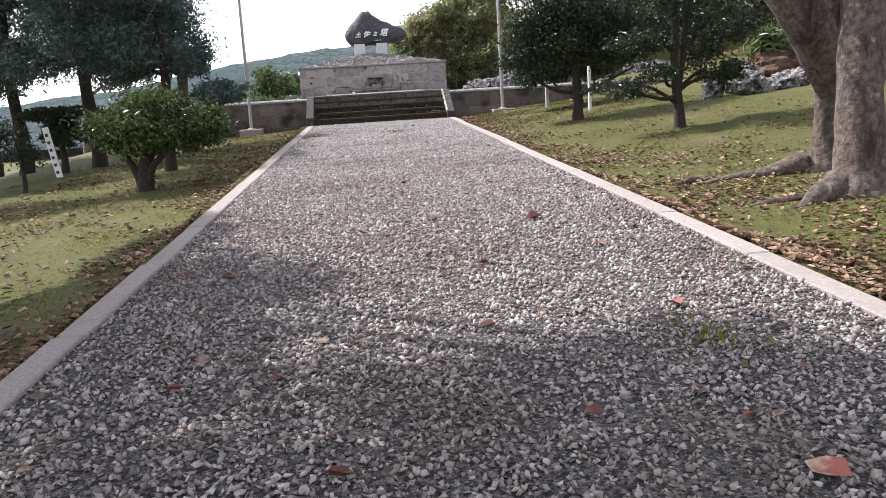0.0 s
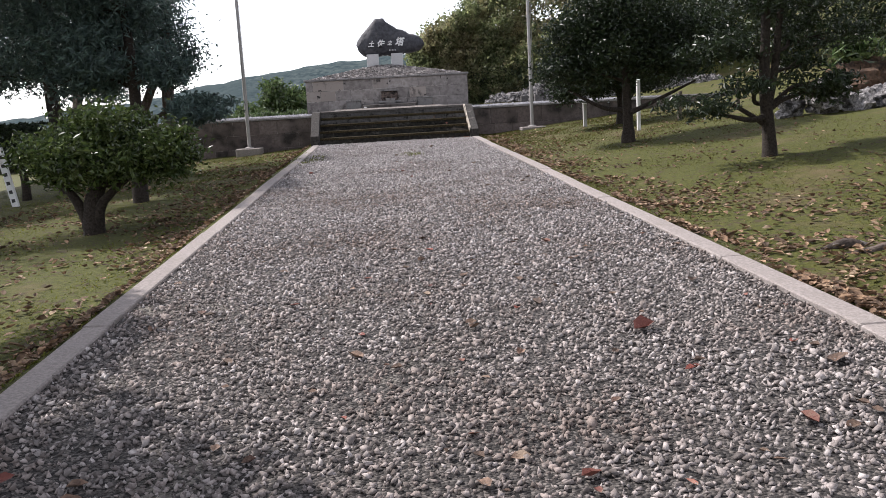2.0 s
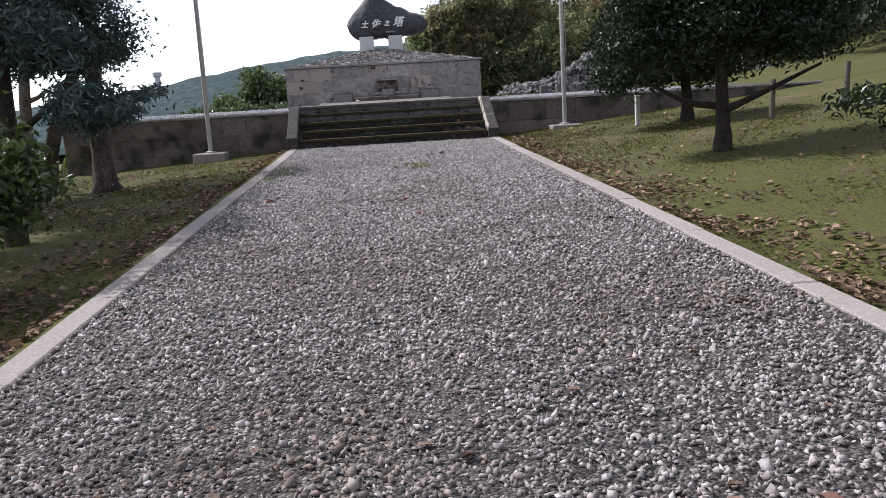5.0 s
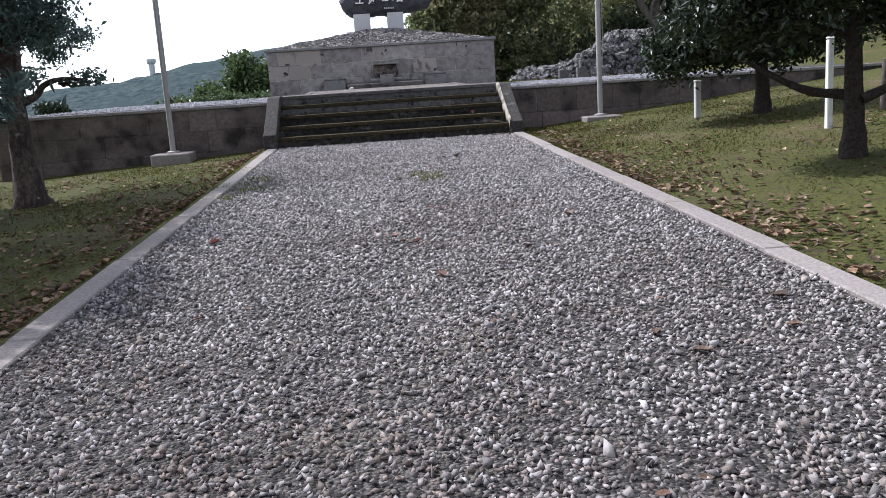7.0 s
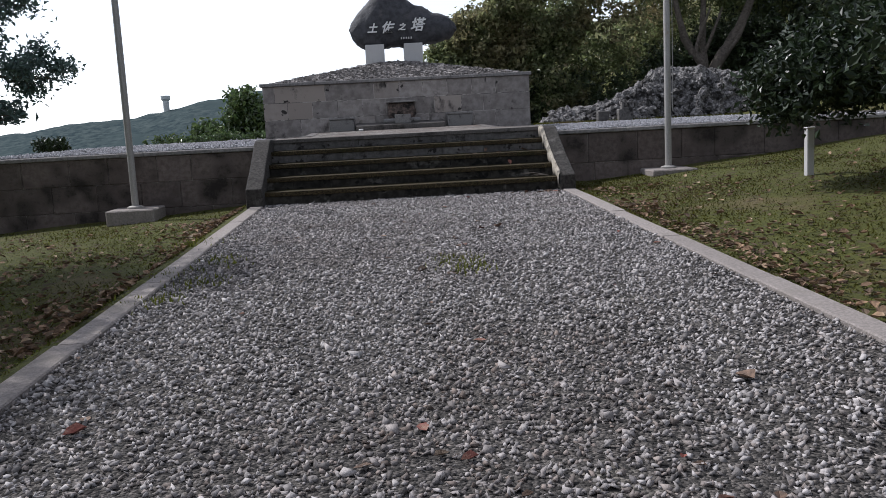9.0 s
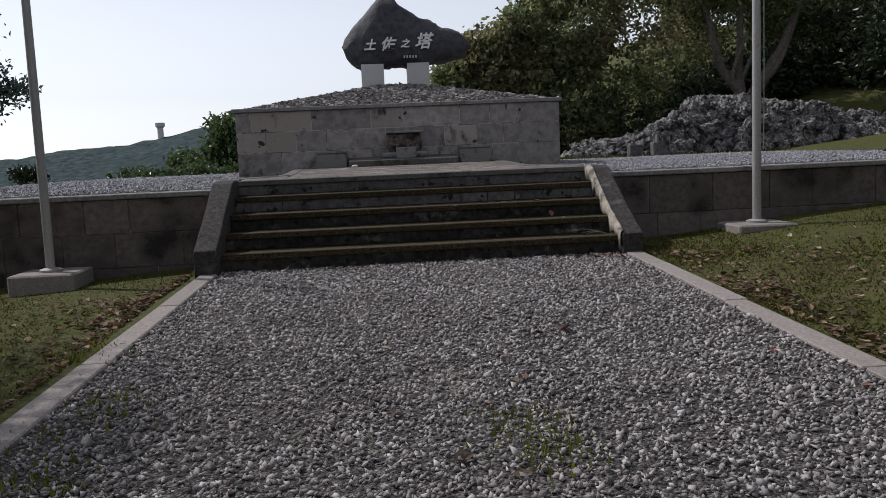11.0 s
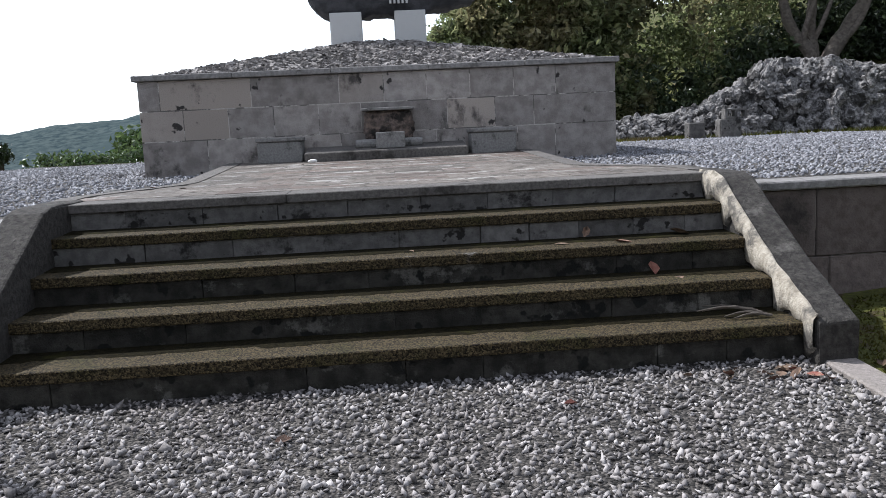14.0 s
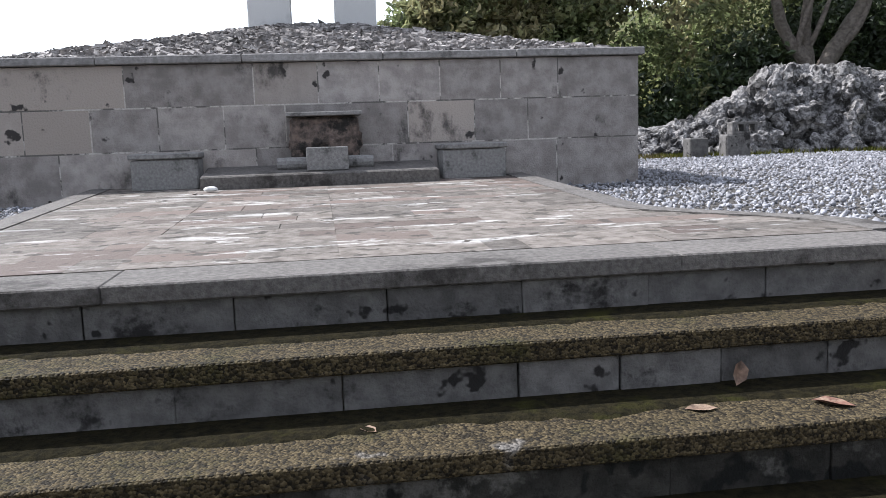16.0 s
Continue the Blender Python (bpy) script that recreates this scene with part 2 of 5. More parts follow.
# ---- mesh helpers ----
def mesh_of(name, verts, faces, mat, smooth=False):
    """A mesh from arrays; every face has the same number of corners."""
    verts, faces = np.asarray(verts, np.float32), np.asarray(faces, np.int32)
    me = bpy.data.meshes.new(name)
    k = faces.shape[1]
    me.vertices.add(len(verts)), me.loops.add(faces.size), me.polygons.add(len(faces))
    me.vertices.foreach_set("co", verts.ravel())
    me.loops.foreach_set("vertex_index", faces.ravel())
    me.polygons.foreach_set("loop_start", np.arange(0, faces.size, k, dtype=np.int32))
    me.polygons.foreach_set("use_smooth", np.full(len(faces), smooth))
    me.update(calc_edges=True)
    me.materials.append(mat)
    return me


def add(name, me, parent=None, at=None, label=""):
    ob = new(name, me)
    if parent:
        ob.parent = parent
    if at is not None:
        ob.matrix_local = at
    if label:
        ob["label"] = label
    return ob


def empty(name, x, y, z):
    ob = new(name)
    ob.matrix_world = pose(x, y, z)
    ob.empty_display_size = 0.2
    return ob


def part(name, me, parent, label=""):
    """A mesh whose vertices are in world metres, under a thing whose origin may stand elsewhere."""
    ob = new(name, me)
    ob.parent = parent
    up = parent
    off = Vector((0, 0, 0))
    while up:
        off += up.location
        up = up.parent
    ob.location = -off
    if label:
        ob["label"] = label
    return ob


BOXES = {}


def box_mesh(dx, dy, dz, bevel, mat, name="block"):
    """A chamfered box about its centre, shared between pieces of one size."""
    key = (round(dx, 2), round(dy, 2), round(dz, 3), bevel, mat.name, name)
    if key not in BOXES:
        bm = bmesh.new()
        bmesh.ops.create_cube(bm, size=1)
        bmesh.ops.scale(bm, vec=key[:3], verts=bm.verts)
        if bevel:
            bmesh.ops.bevel(bm, geom=bm.edges[:], offset=bevel, segments=1, affect="EDGES", profile=0.5)
        me = bpy.data.meshes.new(name)
        bm.to_mesh(me)
        bm.free()
        me.materials.append(mat)
        BOXES[key] = me
    return BOXES[key]


def block(name, x0, x1, y0, y1, z0, z1, mat, parent=None, bevel=0.012, lean=0.0):
    """A chamfered block between limits, in world metres."""
    me = box_mesh(x1 - x0, y1 - y0, z1 - z0, bevel, mat, name)
    ob = new(name, me)
    m = pose((x0 + x1) / 2, (y0 + y1) / 2, (z0 + z1) / 2, 0, 0, lean)
    if parent:
        ob.parent = parent
        off, up = Vector((0, 0, 0)), parent
        while up:
            off += up.location
            up = up.parent
        m = Matrix.Translation(-off) @ m
    ob.matrix_local = m
    return ob


def tube(points, radii, sides=10, rough=0.0, seed=0, squash=None):
    """Vertices and quads of a tapered, slightly lumpy limb along points."""
    rng = np.random.default_rng(seed)
    p = np.asarray(points, float)
    if len(p) < 9:
        t = np.linspace(0, len(p) - 1, max(6, 4 * (len(p) - 1) + 1))
        i = np.minimum(t.astype(int), len(p) - 2)
        f = (t - i)[:, None]
        q = np.vstack([2 * p[0] - p[1], p, 2 * p[-1] - p[-2]])
        a, b, c, d = q[i], q[i + 1], q[i + 2], q[i + 3]
        r = np.interp(t, np.arange(len(p)), radii)
        p = 0.5 * (2 * b + (c - a) * f + (2 * a - 5 * b + 4 * c - d) * f ** 2 + (3 * b - a - 3 * c + d) * f ** 3)
    else:
        r = np.asarray(radii, float)
    tang = np.gradient(p, axis=0)
    tang /= np.linalg.norm(tang, axis=1)[:, None] + 1e-9
    ref = np.array([0.31, 0.95, 0.05])
    u = np.cross(tang, ref)
    u /= np.linalg.norm(u, axis=1)[:, None] + 1e-9
    v = np.cross(tang, u)
    ang = np.linspace(0, 2 * math.pi, sides, endpoint=False)
    lump = 1 + rough * rng.normal(size=(len(p), sides))
    ring = (np.cos(ang)[None, :, None] * u[:, None] + np.sin(ang)[None, :, None] * v[:, None]) * (r[:, None] * lump)[:, :, None]
    verts = (p[:, None] + ring).reshape(-1, 3)
    k, s = len(p), sides
    i, j = np.meshgrid(np.arange(k - 1), np.arange(s), indexing="ij")
    a = i * s + j
    b = i * s + (j + 1) % s
    faces = np.stack([a, b, b + s, a + s], -1).reshape(-1, 4)
    return verts, faces.astype(int)


def merged(pieces):
    vs, fs, n = [], [], 0
    for v, f in pieces:
        vs.append(v), fs.append(np.asarray(f) + n)
        n += len(v)
    return np.vstack(vs), np.vstack(fs)


def unit(v):
    return v / (np.linalg.norm(v, axis=1)[:, None] + 1e-9)


def leaf_cards(places, size, wide, rng, up=0.5):
    """Folded leaves, four corners each, turned at random with their faces rather upwards."""
    n = len(places)
    nrm = unit(rng.normal(size=(n, 3)) + np.array([0, 0, up]))
    along = unit(np.cross(nrm, rng.normal(size=(n, 3))))
    side = np.cross(nrm, along)
    s = (size * rng.uniform(0.6, 1.3, n))[:, None]
    base = places - along * s * 0.5
    tip = places + along * s * 0.5 - nrm * s * 0.12
    left = places + side * s * wide * 0.5 + nrm * s * 0.10
    right = places - side * s * wide * 0.5 + nrm * s * 0.10
    verts = np.stack([base, left, tip, right], 1).reshape(-1, 3)
    k = np.arange(n)[:, None] * 4
    faces = np.concatenate([k + [[0, 1, 2]], k + [[0, 2, 3]]], 1).reshape(-1, 3)
    return verts, faces


def crown_points(blobs, rng, clumps=26, spread=0.22, hollow=0.55):
    """Leaf places in clumps within ellipsoids: each blob is x, y, z, rx, ry, rz, leaves."""
    got = []
    for x, y, z, rx, ry, rz, n in blobs:
        r = np.array([rx, ry, rz])
        d = unit(rng.normal(size=(clumps, 3))) * rng.uniform(hollow, 1.0, clumps)[:, None] * rng.uniform(0.8, 1.12, clumps)[:, None]
        which = rng.integers(0, clumps, int(n))
        pts = d[which] + rng.normal(size=(int(n), 3)) * spread
        got.append(np.array([x, y, z]) + pts * r)
    return np.vstack(got)


def tree(name, label, base, stem, radii, blobs, size, wide, leafmat, barkmat, seed, clumps=26, spread=0.22, sides=10, rough=0.04, category="tree", extra=(), group=""):
    """A trunk along stem, a limb to every blob, and a crown of separate leaves."""
    rng = np.random.default_rng(seed)
    ob = tagged(empty(name, *base), label, category, group)
    stem = np.asarray(stem, float)
    flare = np.asarray(radii, float)
    part("trunk", mesh_of("trunk", *tube(stem, flare, sides, rough, seed), barkmat, True), ob)
    for n, (x, y, z, rx, ry, rz, count) in enumerate(blobs):
        c = np.array([x, y, z - 0.25 * rz])
        reach = np.linalg.norm(c[:2] - stem[-1][:2] * 0.3 - stem[1][:2] * 0.7)
        zs = float(np.clip(z - 0.22 * reach - 0.12, stem[1][2] + 0.1, stem[-1][2]))
        start = np.array([np.interp(zs, stem[:, 2], stem[:, q]) for q in range(3)])
        r = float(np.interp(start[2], stem[:, 2], flare)) * 0.45
        mid = 0.5 * (start + c) + np.array([0, 0, 0.12 * np.linalg.norm(c - start)]) + rng.normal(size=3) * 0.06
        pieces = [tube([start, 0.6 * start + 0.4 * mid + rng.normal(size=3) * 0.07, mid, 0.5 * (mid + c) + rng.normal(size=3) * 0.09, c], [r, r * 0.85, r * 0.7, r * 0.5, r * 0.3], 7, rough, seed + n)]
        for q in range(5):
            e = c + unit(rng.normal(size=(1, 3)))[0] * np.array([rx, ry, rz]) * 0.85
            s0 = mid + (c - mid) * rng.uniform(0.3, 0.9)
            pieces.append(tube([s0, 0.5 * (s0 + e) + rng.normal(size=3) * 0.05, e], [r * 0.35, r * 0.22, r * 0.08], 5, 0, seed + q))
        part("limb", mesh_of("limb", *merged(pieces), barkmat, True), ob)
    for pts, rr in extra:
        part("root" if pts[-1][2] < base[2] + 0.4 else "limb", mesh_of("limb", *tube(pts, rr, sides, rough, seed + 50), barkmat, True), ob)
    pts = crown_points(blobs, rng, clumps, spread)
    part("crown", mesh_of("crown", *leaf_cards(pts, size, wide, rng), leafmat), ob)
    return ob


def rocks(count, centre, size, rng, flat=0.7):
    """Irregular eight-sided stones at given places."""
    dirs = np.array([[1, 0, 0], [0, 1, 0], [-1, 0, 0], [0, -1, 0], [0, 0, 1], [0, 0, -1]], float)
    v = dirs[None] * rng.uniform(0.62, 1.25, (count, 6, 1)) + rng.normal(size=(count, 6, 3)) * 0.22
    v *= np.stack([np.ones(count), rng.uniform(0.55, 0.95, count), rng.uniform(0.35, 0.9, count) * flat / 0.7], 1)[:, None]
    a, tip, turn = rng.uniform(0, 2 * math.pi, count), rng.normal(size=count) * 0.45, rng.normal(size=count) * 0.45
    ca, sa = np.cos(a), np.sin(a)
    x = v[..., 0] + v[..., 2] * tip[:, None]
    z = v[..., 2] - v[..., 0] * tip[:, None] + v[..., 1] * turn[:, None]
    y = v[..., 1]
    v = np.stack([x * ca[:, None] - y * sa[:, None], x * sa[:, None] + y * ca[:, None], z], -1)
    v = v * np.asarray(size)[:, None, None] * 0.5 + centre[:, None]
    f = np.array([[0, 1, 4], [1, 2, 4], [2, 3, 4], [3, 0, 4], [1, 0, 5], [2, 1, 5], [3, 2, 5], [0, 3, 5]])
    faces = (np.arange(count)[:, None, None] * 6 + f[None]).reshape(-1, 3)
    return v.reshape(-1, 3), faces


def cobbles(count, centre, size, rng, flat=0.7, tilt=0.3):
    """Blunt eight-cornered stones at given places."""
    c = np.array([[x, y, z] for x in (-1, 1) for y in (-1, 1) for z in (-1, 1)], float) * 0.62
    v = c[None] + rng.normal(size=(count, 8, 3)) * 0.13
    v *= np.stack([rng.uniform(0.9, 1.35, count), rng.uniform(0.6, 1.0, count), rng.uniform(0.5, 0.95, count) * flat / 0.7], 1)[:, None]
    a, tip, turn = rng.uniform(0, 2 * math.pi, count), rng.normal(size=count) * tilt, rng.normal(size=count) * tilt
    ca, sa = np.cos(a), np.sin(a)
    x, y = v[..., 0] + v[..., 2] * tip[:, None], v[..., 1]
    z = v[..., 2] - v[..., 0] * tip[:, None] + y * turn[:, None]
    v = np.stack([x * ca[:, None] - y * sa[:, None], x * sa[:, None] + y * ca[:, None], z], -1)
    v = v * np.asarray(size)[:, None, None] * 0.5 + centre[:, None]
    f = np.array([[0, 1, 3, 2], [4, 6, 7, 5], [0, 4, 5, 1], [2, 3, 7, 6], [0, 2, 6, 4], [1, 5, 7, 3]])
    return v.reshape(-1, 3), (np.arange(count)[:, None, None] * 8 + f[None]).reshape(-1, 4)


def boulder(name, x, y, z, rx, ry, rz, mat, seed, lumps=0.35, detail=4, freq=1.6, parent=None):
    """A craggy rock: an icosphere pushed in and out by noise."""
    bm = bmesh.new()
    bmesh.ops.create_icosphere(bm, subdivisions=detail, radius=1)
    for v in bm.verts:
        d = v.co.normalized()
        k = 1 + lumps * noise.fractal(d * freq + Vector((seed * 3.1, 0, 0)), 0.8, 2.1, 5) + 0.10 * noise.noise(d * freq * 6 + Vector((0, seed, 0)))
        v.co = Vector((d.x * rx * k + x, d.y * ry * k + y, d.z * rz * k + z))
    me = bpy.data.meshes.new(name)
    bm.to_mesh(me)
    bm.free()
    me.materials.append(mat)
    return part(name, me, parent) if parent else new(name, me)


# ---- the lie of the land ----
def smooth(a, b, x):
    t = np.clip((x - a) / (b - a), 0, 1)
    return t * t * (3 - 2 * t)


def skew(y):
    return 0.011 * np.clip(y, -6, 31)


PATH_L, PATH_R, KERB = -1.87, 2.81, 0.19


def path_z(y):
    return 0.0272 * np.clip(y, -30, 40)


def ground_z(x, y):
    """Height of the lawn sheet."""
    x, y = np.asarray(x, float), np.asarray(y, float)
    s = x - skew(y)
    z = path_z(y)
    right, left = np.maximum(s - PATH_R - KERB, 0), np.maximum(PATH_L - KERB - s, 0)
    dip = 0.13 * np.clip((20 - y) / 6, 0.25, 1)
    z = z - dip * smooth(0, 0.5, right) + 0.10 * np.maximum(right - 0.6, 0) + 0.06 * np.maximum(right - 14, 0)
    drop = 0.2 * np.clip((30 - y) / 3, 0.6, 1)
    z = z - drop * smooth(0.0, 0.3, left) - 0.055 * np.minimum(left, 8) - 0.22 * np.clip(left - 8, 0, 22)
    z = z - 0.05 * smooth(0.1, -0.1, np.abs(s - 0.5 * (PATH_L + PATH_R)) - 0.5 * (PATH_R - PATH_L))
    terrace = smooth(30.72, 30.95, y) * smooth(-7.3, -7.05, x)
    z = z + (np.maximum(1.655, z + 0.05) - z) * terrace
    back = np.maximum(y - 44, 0)
    z = z + 0.16 * np.minimum(back, 40) * smooth(8, 16, x) - 0.22 * np.minimum(back, 30) * smooth(3, -3, x)
    z = z + 0.8 * smooth(8.5, 13, x) * smooth(41.5, 46, y)
    far = smooth(140, 400, np.hypot(x, y))
    return z * (1 - far) - 6 * far


def line_of(*spans):
    return np.unique(np.concatenate([np.arange(a, b, s) for a, b, s in spans]).round(3))


gx = line_of((-2000, -300, 340), (-300, -60, 40), (-60, -16, 4), (-16, -7.4, 0.8), (-7.4, -7.0, 0.1), (-7.0, -2.2, 0.4), (-2.4, -1.8, 0.06), (-1.8, 2.8, 0.9), (2.8, 3.6, 0.06), (3.6, 12, 0.4), (12, 40, 2), (40, 300, 40), (300, 2001, 340))
gy = line_of((-2000, -300, 340), (-300, -40, 40), (-40, 0, 4), (0, 30.4, 0.5), (30.4, 31.2, 0.08), (31.2, 46, 0.8), (46, 100, 4), (100, 300, 30), (300, 2001, 340))
GX, GY = np.meshgrid(gx, gy)
GXS = GX + skew(GY) * (np.abs(GX) < 20)
bump_z = 0.012 * np.sin(GX * 2.3 + 1.1 * np.sin(GY * 1.7)) * np.sin(GY * 1.9) * (np.abs(GX) < 60)
GZ = ground_z(GXS, GY) + bump_z
i, j = np.meshgrid(np.arange(len(gy) - 1), np.arange(len(gx) - 1), indexing="ij")
k = i * len(gx) + j
ground = new("ground", mesh_of("ground", np.stack([GXS, GY, GZ], -1).reshape(-1, 3), np.stack([k, k + 1, k + 1 + len(gx), k + len(gx)], -1).reshape(-1, 4), M_LAWN, True))
tagged(ground, "short yellowish-green lawn on a gently sloping rise", "ground", kind="structure")

# ---- path, kerbs ----
rng = np.random.default_rng(5)
py = np.arange(-8, 29.3, 0.6)
pv = np.array([(s + skew(y), y, path_z(y) + 0.004 * math.sin(5 * s + y)) for y in py for s in np.linspace(PATH_L, PATH_R, 9)])
k = (np.arange(len(py) - 1)[:, None] * 9 + np.arange(8)[None]).ravel()
path = tagged(new("path", mesh_of("path", pv, np.stack([k, k + 1, k + 10, k + 9], -1), M_BED, True)), "wide gravel path between pale concrete kerbs", "path", kind="structure")


def gravel(count, lo, hi, y0, y1, size, mat, name, label, level, seed, sheared=True, flat=0.7, share=None):
    r = np.random.default_rng(seed)
    y = r.uniform(y0, y1, count)
    if share:
        y = y[r.random(count) < share(y)]
        count = len(y)
    x = r.uniform(lo, hi, count) + (skew(y) if sheared else 0)
    z = level(x, y) + r.uniform(-0.006, 0.012, count)
    d = size * r.lognormal(0, 0.22, count)
    ob = new(name, mesh_of(name, *rocks(count, np.stack([x, y, z], 1), d, r, flat), mat, True))
    return tagged(ob, label, "gravel", kind="stuff")


def pale_share(y):
    """How much of the gravel is pale: the brown stones thin out towards the steps."""
    return np.clip((y - 8.0) / 15.0, 0, 1)


gravel(129000, PATH_L + 0.01, PATH_R - 0.01, 2.2, 29.12, 0.0335, M_PEBBLE, "path_gravel", "loose brownish-grey crushed gravel covering the path", lambda x, y: path_z(y), 11, share=lambda y: 1 - pale_share(y))
gravel(129000, PATH_L + 0.01, PATH_R - 0.01, 2.2, 29.12, 0.0335, M_GREYPEBBLE, "path_gravel", "loose pale grey crushed gravel, thickest before the steps", lambda x, y: path_z(y), 14, share=pale_share)

for name, s0, first in (("kerb_left", PATH_L - KERB, 1.3), ("kerb_right", PATH_R, 2.2)):
    core = tagged(empty(name, s0, 0, 0), "weathered pale concrete kerb edging the gravel path", "kerb", kind="structure")
    y = first - 6.0
    r = np.random.default_rng(int(first * 10))
    while y < 28.9:
        length = min(r.uniform(1.9, 2.1), 28.98 - y)
        if length < 0.2:
            break
        me = box_mesh(KERB, length - 0.006, 0.30, 0.010, M_KERB, "kerb_stone")
        mid = y + length / 2
        ob = add("kerb_stone", me, core)
        ob.matrix_local = Matrix.Translation((-s0, 0, 0)) @ pose(s0 + KERB / 2 + skew(mid) + (0.0038 * max(mid, 0) if s0 < 0 else 0) + r.normal() * 0.006, mid, path_z(mid) - 0.15 + 0.028 + r.normal() * 0.003, math.degrees(0.0272), 0, (-0.85 if s0 < 0 else -0.63) + r.normal() * 0.15)
        y += length

# ---- steps ----
STEP_Y, RISE = (29.10, 29.48, 29.86, 30.24, 30.60), 0.196
STEP_X0, STEP_X1 = -1.45, 3.11
steps = tagged(empty("steps", 0.8, 29.1, 0.8), "five broad mossy concrete and stone steps, dark stained risers", "steps", kind="structure")
r = np.random.default_rng(3)
for n, y in enumerate(STEP_Y):
    z0, z1 = 0.8 + RISE * n, 0.8 + RISE * (n + 1)
    deep = (STEP_Y[n + 1] if n < 4 else 31.0)
    block("step_core", STEP_X0, STEP_X1, y + 0.06, 31.0, z0 - 0.3 if n == 0 else z0 - 0.01, z1 - 0.06, M_DARKMORTAR, steps, 0)
    x = STEP_X0
    while x < STEP_X1 - 0.01:
        w = min(r.uniform(0.32, 0.62), STEP_X1 - x)
        if STEP_X1 - x - w < 0.2:
            w = STEP_X1 - x
        off = r.uniform(-0.006, 0.006)
        # the lower three risers take the darker stone
        block("riser_stone", x + 0.0015, x + w - 0.0015, y + 0.028 + off, y + 0.12, z0 - (0.1 if n == 0 else 0.0), z1 - 0.068, M_RISER if n > 2 else M_DARKRISER, steps, 0.003)
        x += w
    x = STEP_X0
    while x < STEP_X1 - 0.01:
        w = min(r.uniform(1.5, 2.2), STEP_X1 - x) if n == 4 else STEP_X1 - x
        if STEP_X1 - x - w < 0.4:
            w = STEP_X1 - x
        back = deep + 0.05 if n < 4 else y + 0.36
        block("tread_slab", x + 0.0005, x + w - 0.0005, y + r.uniform(-0.006, 0.004), back, z1 - 0.066, z1 + r.uniform(-0.003, 0.003), M_TREAD if n < 4 else M_NOSING, steps, 0.006)
        x += w
# a dark strip with a wavy front edge at the back of each lower tread
for n in range(4):
    back, level = STEP_Y[n + 1] + 0.03, 0.8 + RISE * (n + 1)
    mat_ = []
    for x in np.linspace(STEP_X0, STEP_X1, 150):
        reach = 0.165 + 0.05 * noise.fractal(Vector((x * 2.2, 7.0 * n, 0)), 0.8, 2.1, 4) + 0.03 * noise.noise(Vector((x * 14, n, 0)))
        mat_ += [(x, back, level + 0.012), (x, back - 0.5 * reach, level + 0.009), (x, back - 0.03 - 0.9 * reach, level + 0.006), (x, back - 0.03 - reach, level - 0.004)]
    k4 = (np.arange(149)[:, None] * 4 + np.arange(3)[None]).ravel()
    part("moss", mesh_of("moss", np.array(mat_), np.stack([k4, k4 + 1, k4 + 5, k4 + 4], -1), M_TREADBACK, True), steps, "dark uneven strip along the back of the tread")


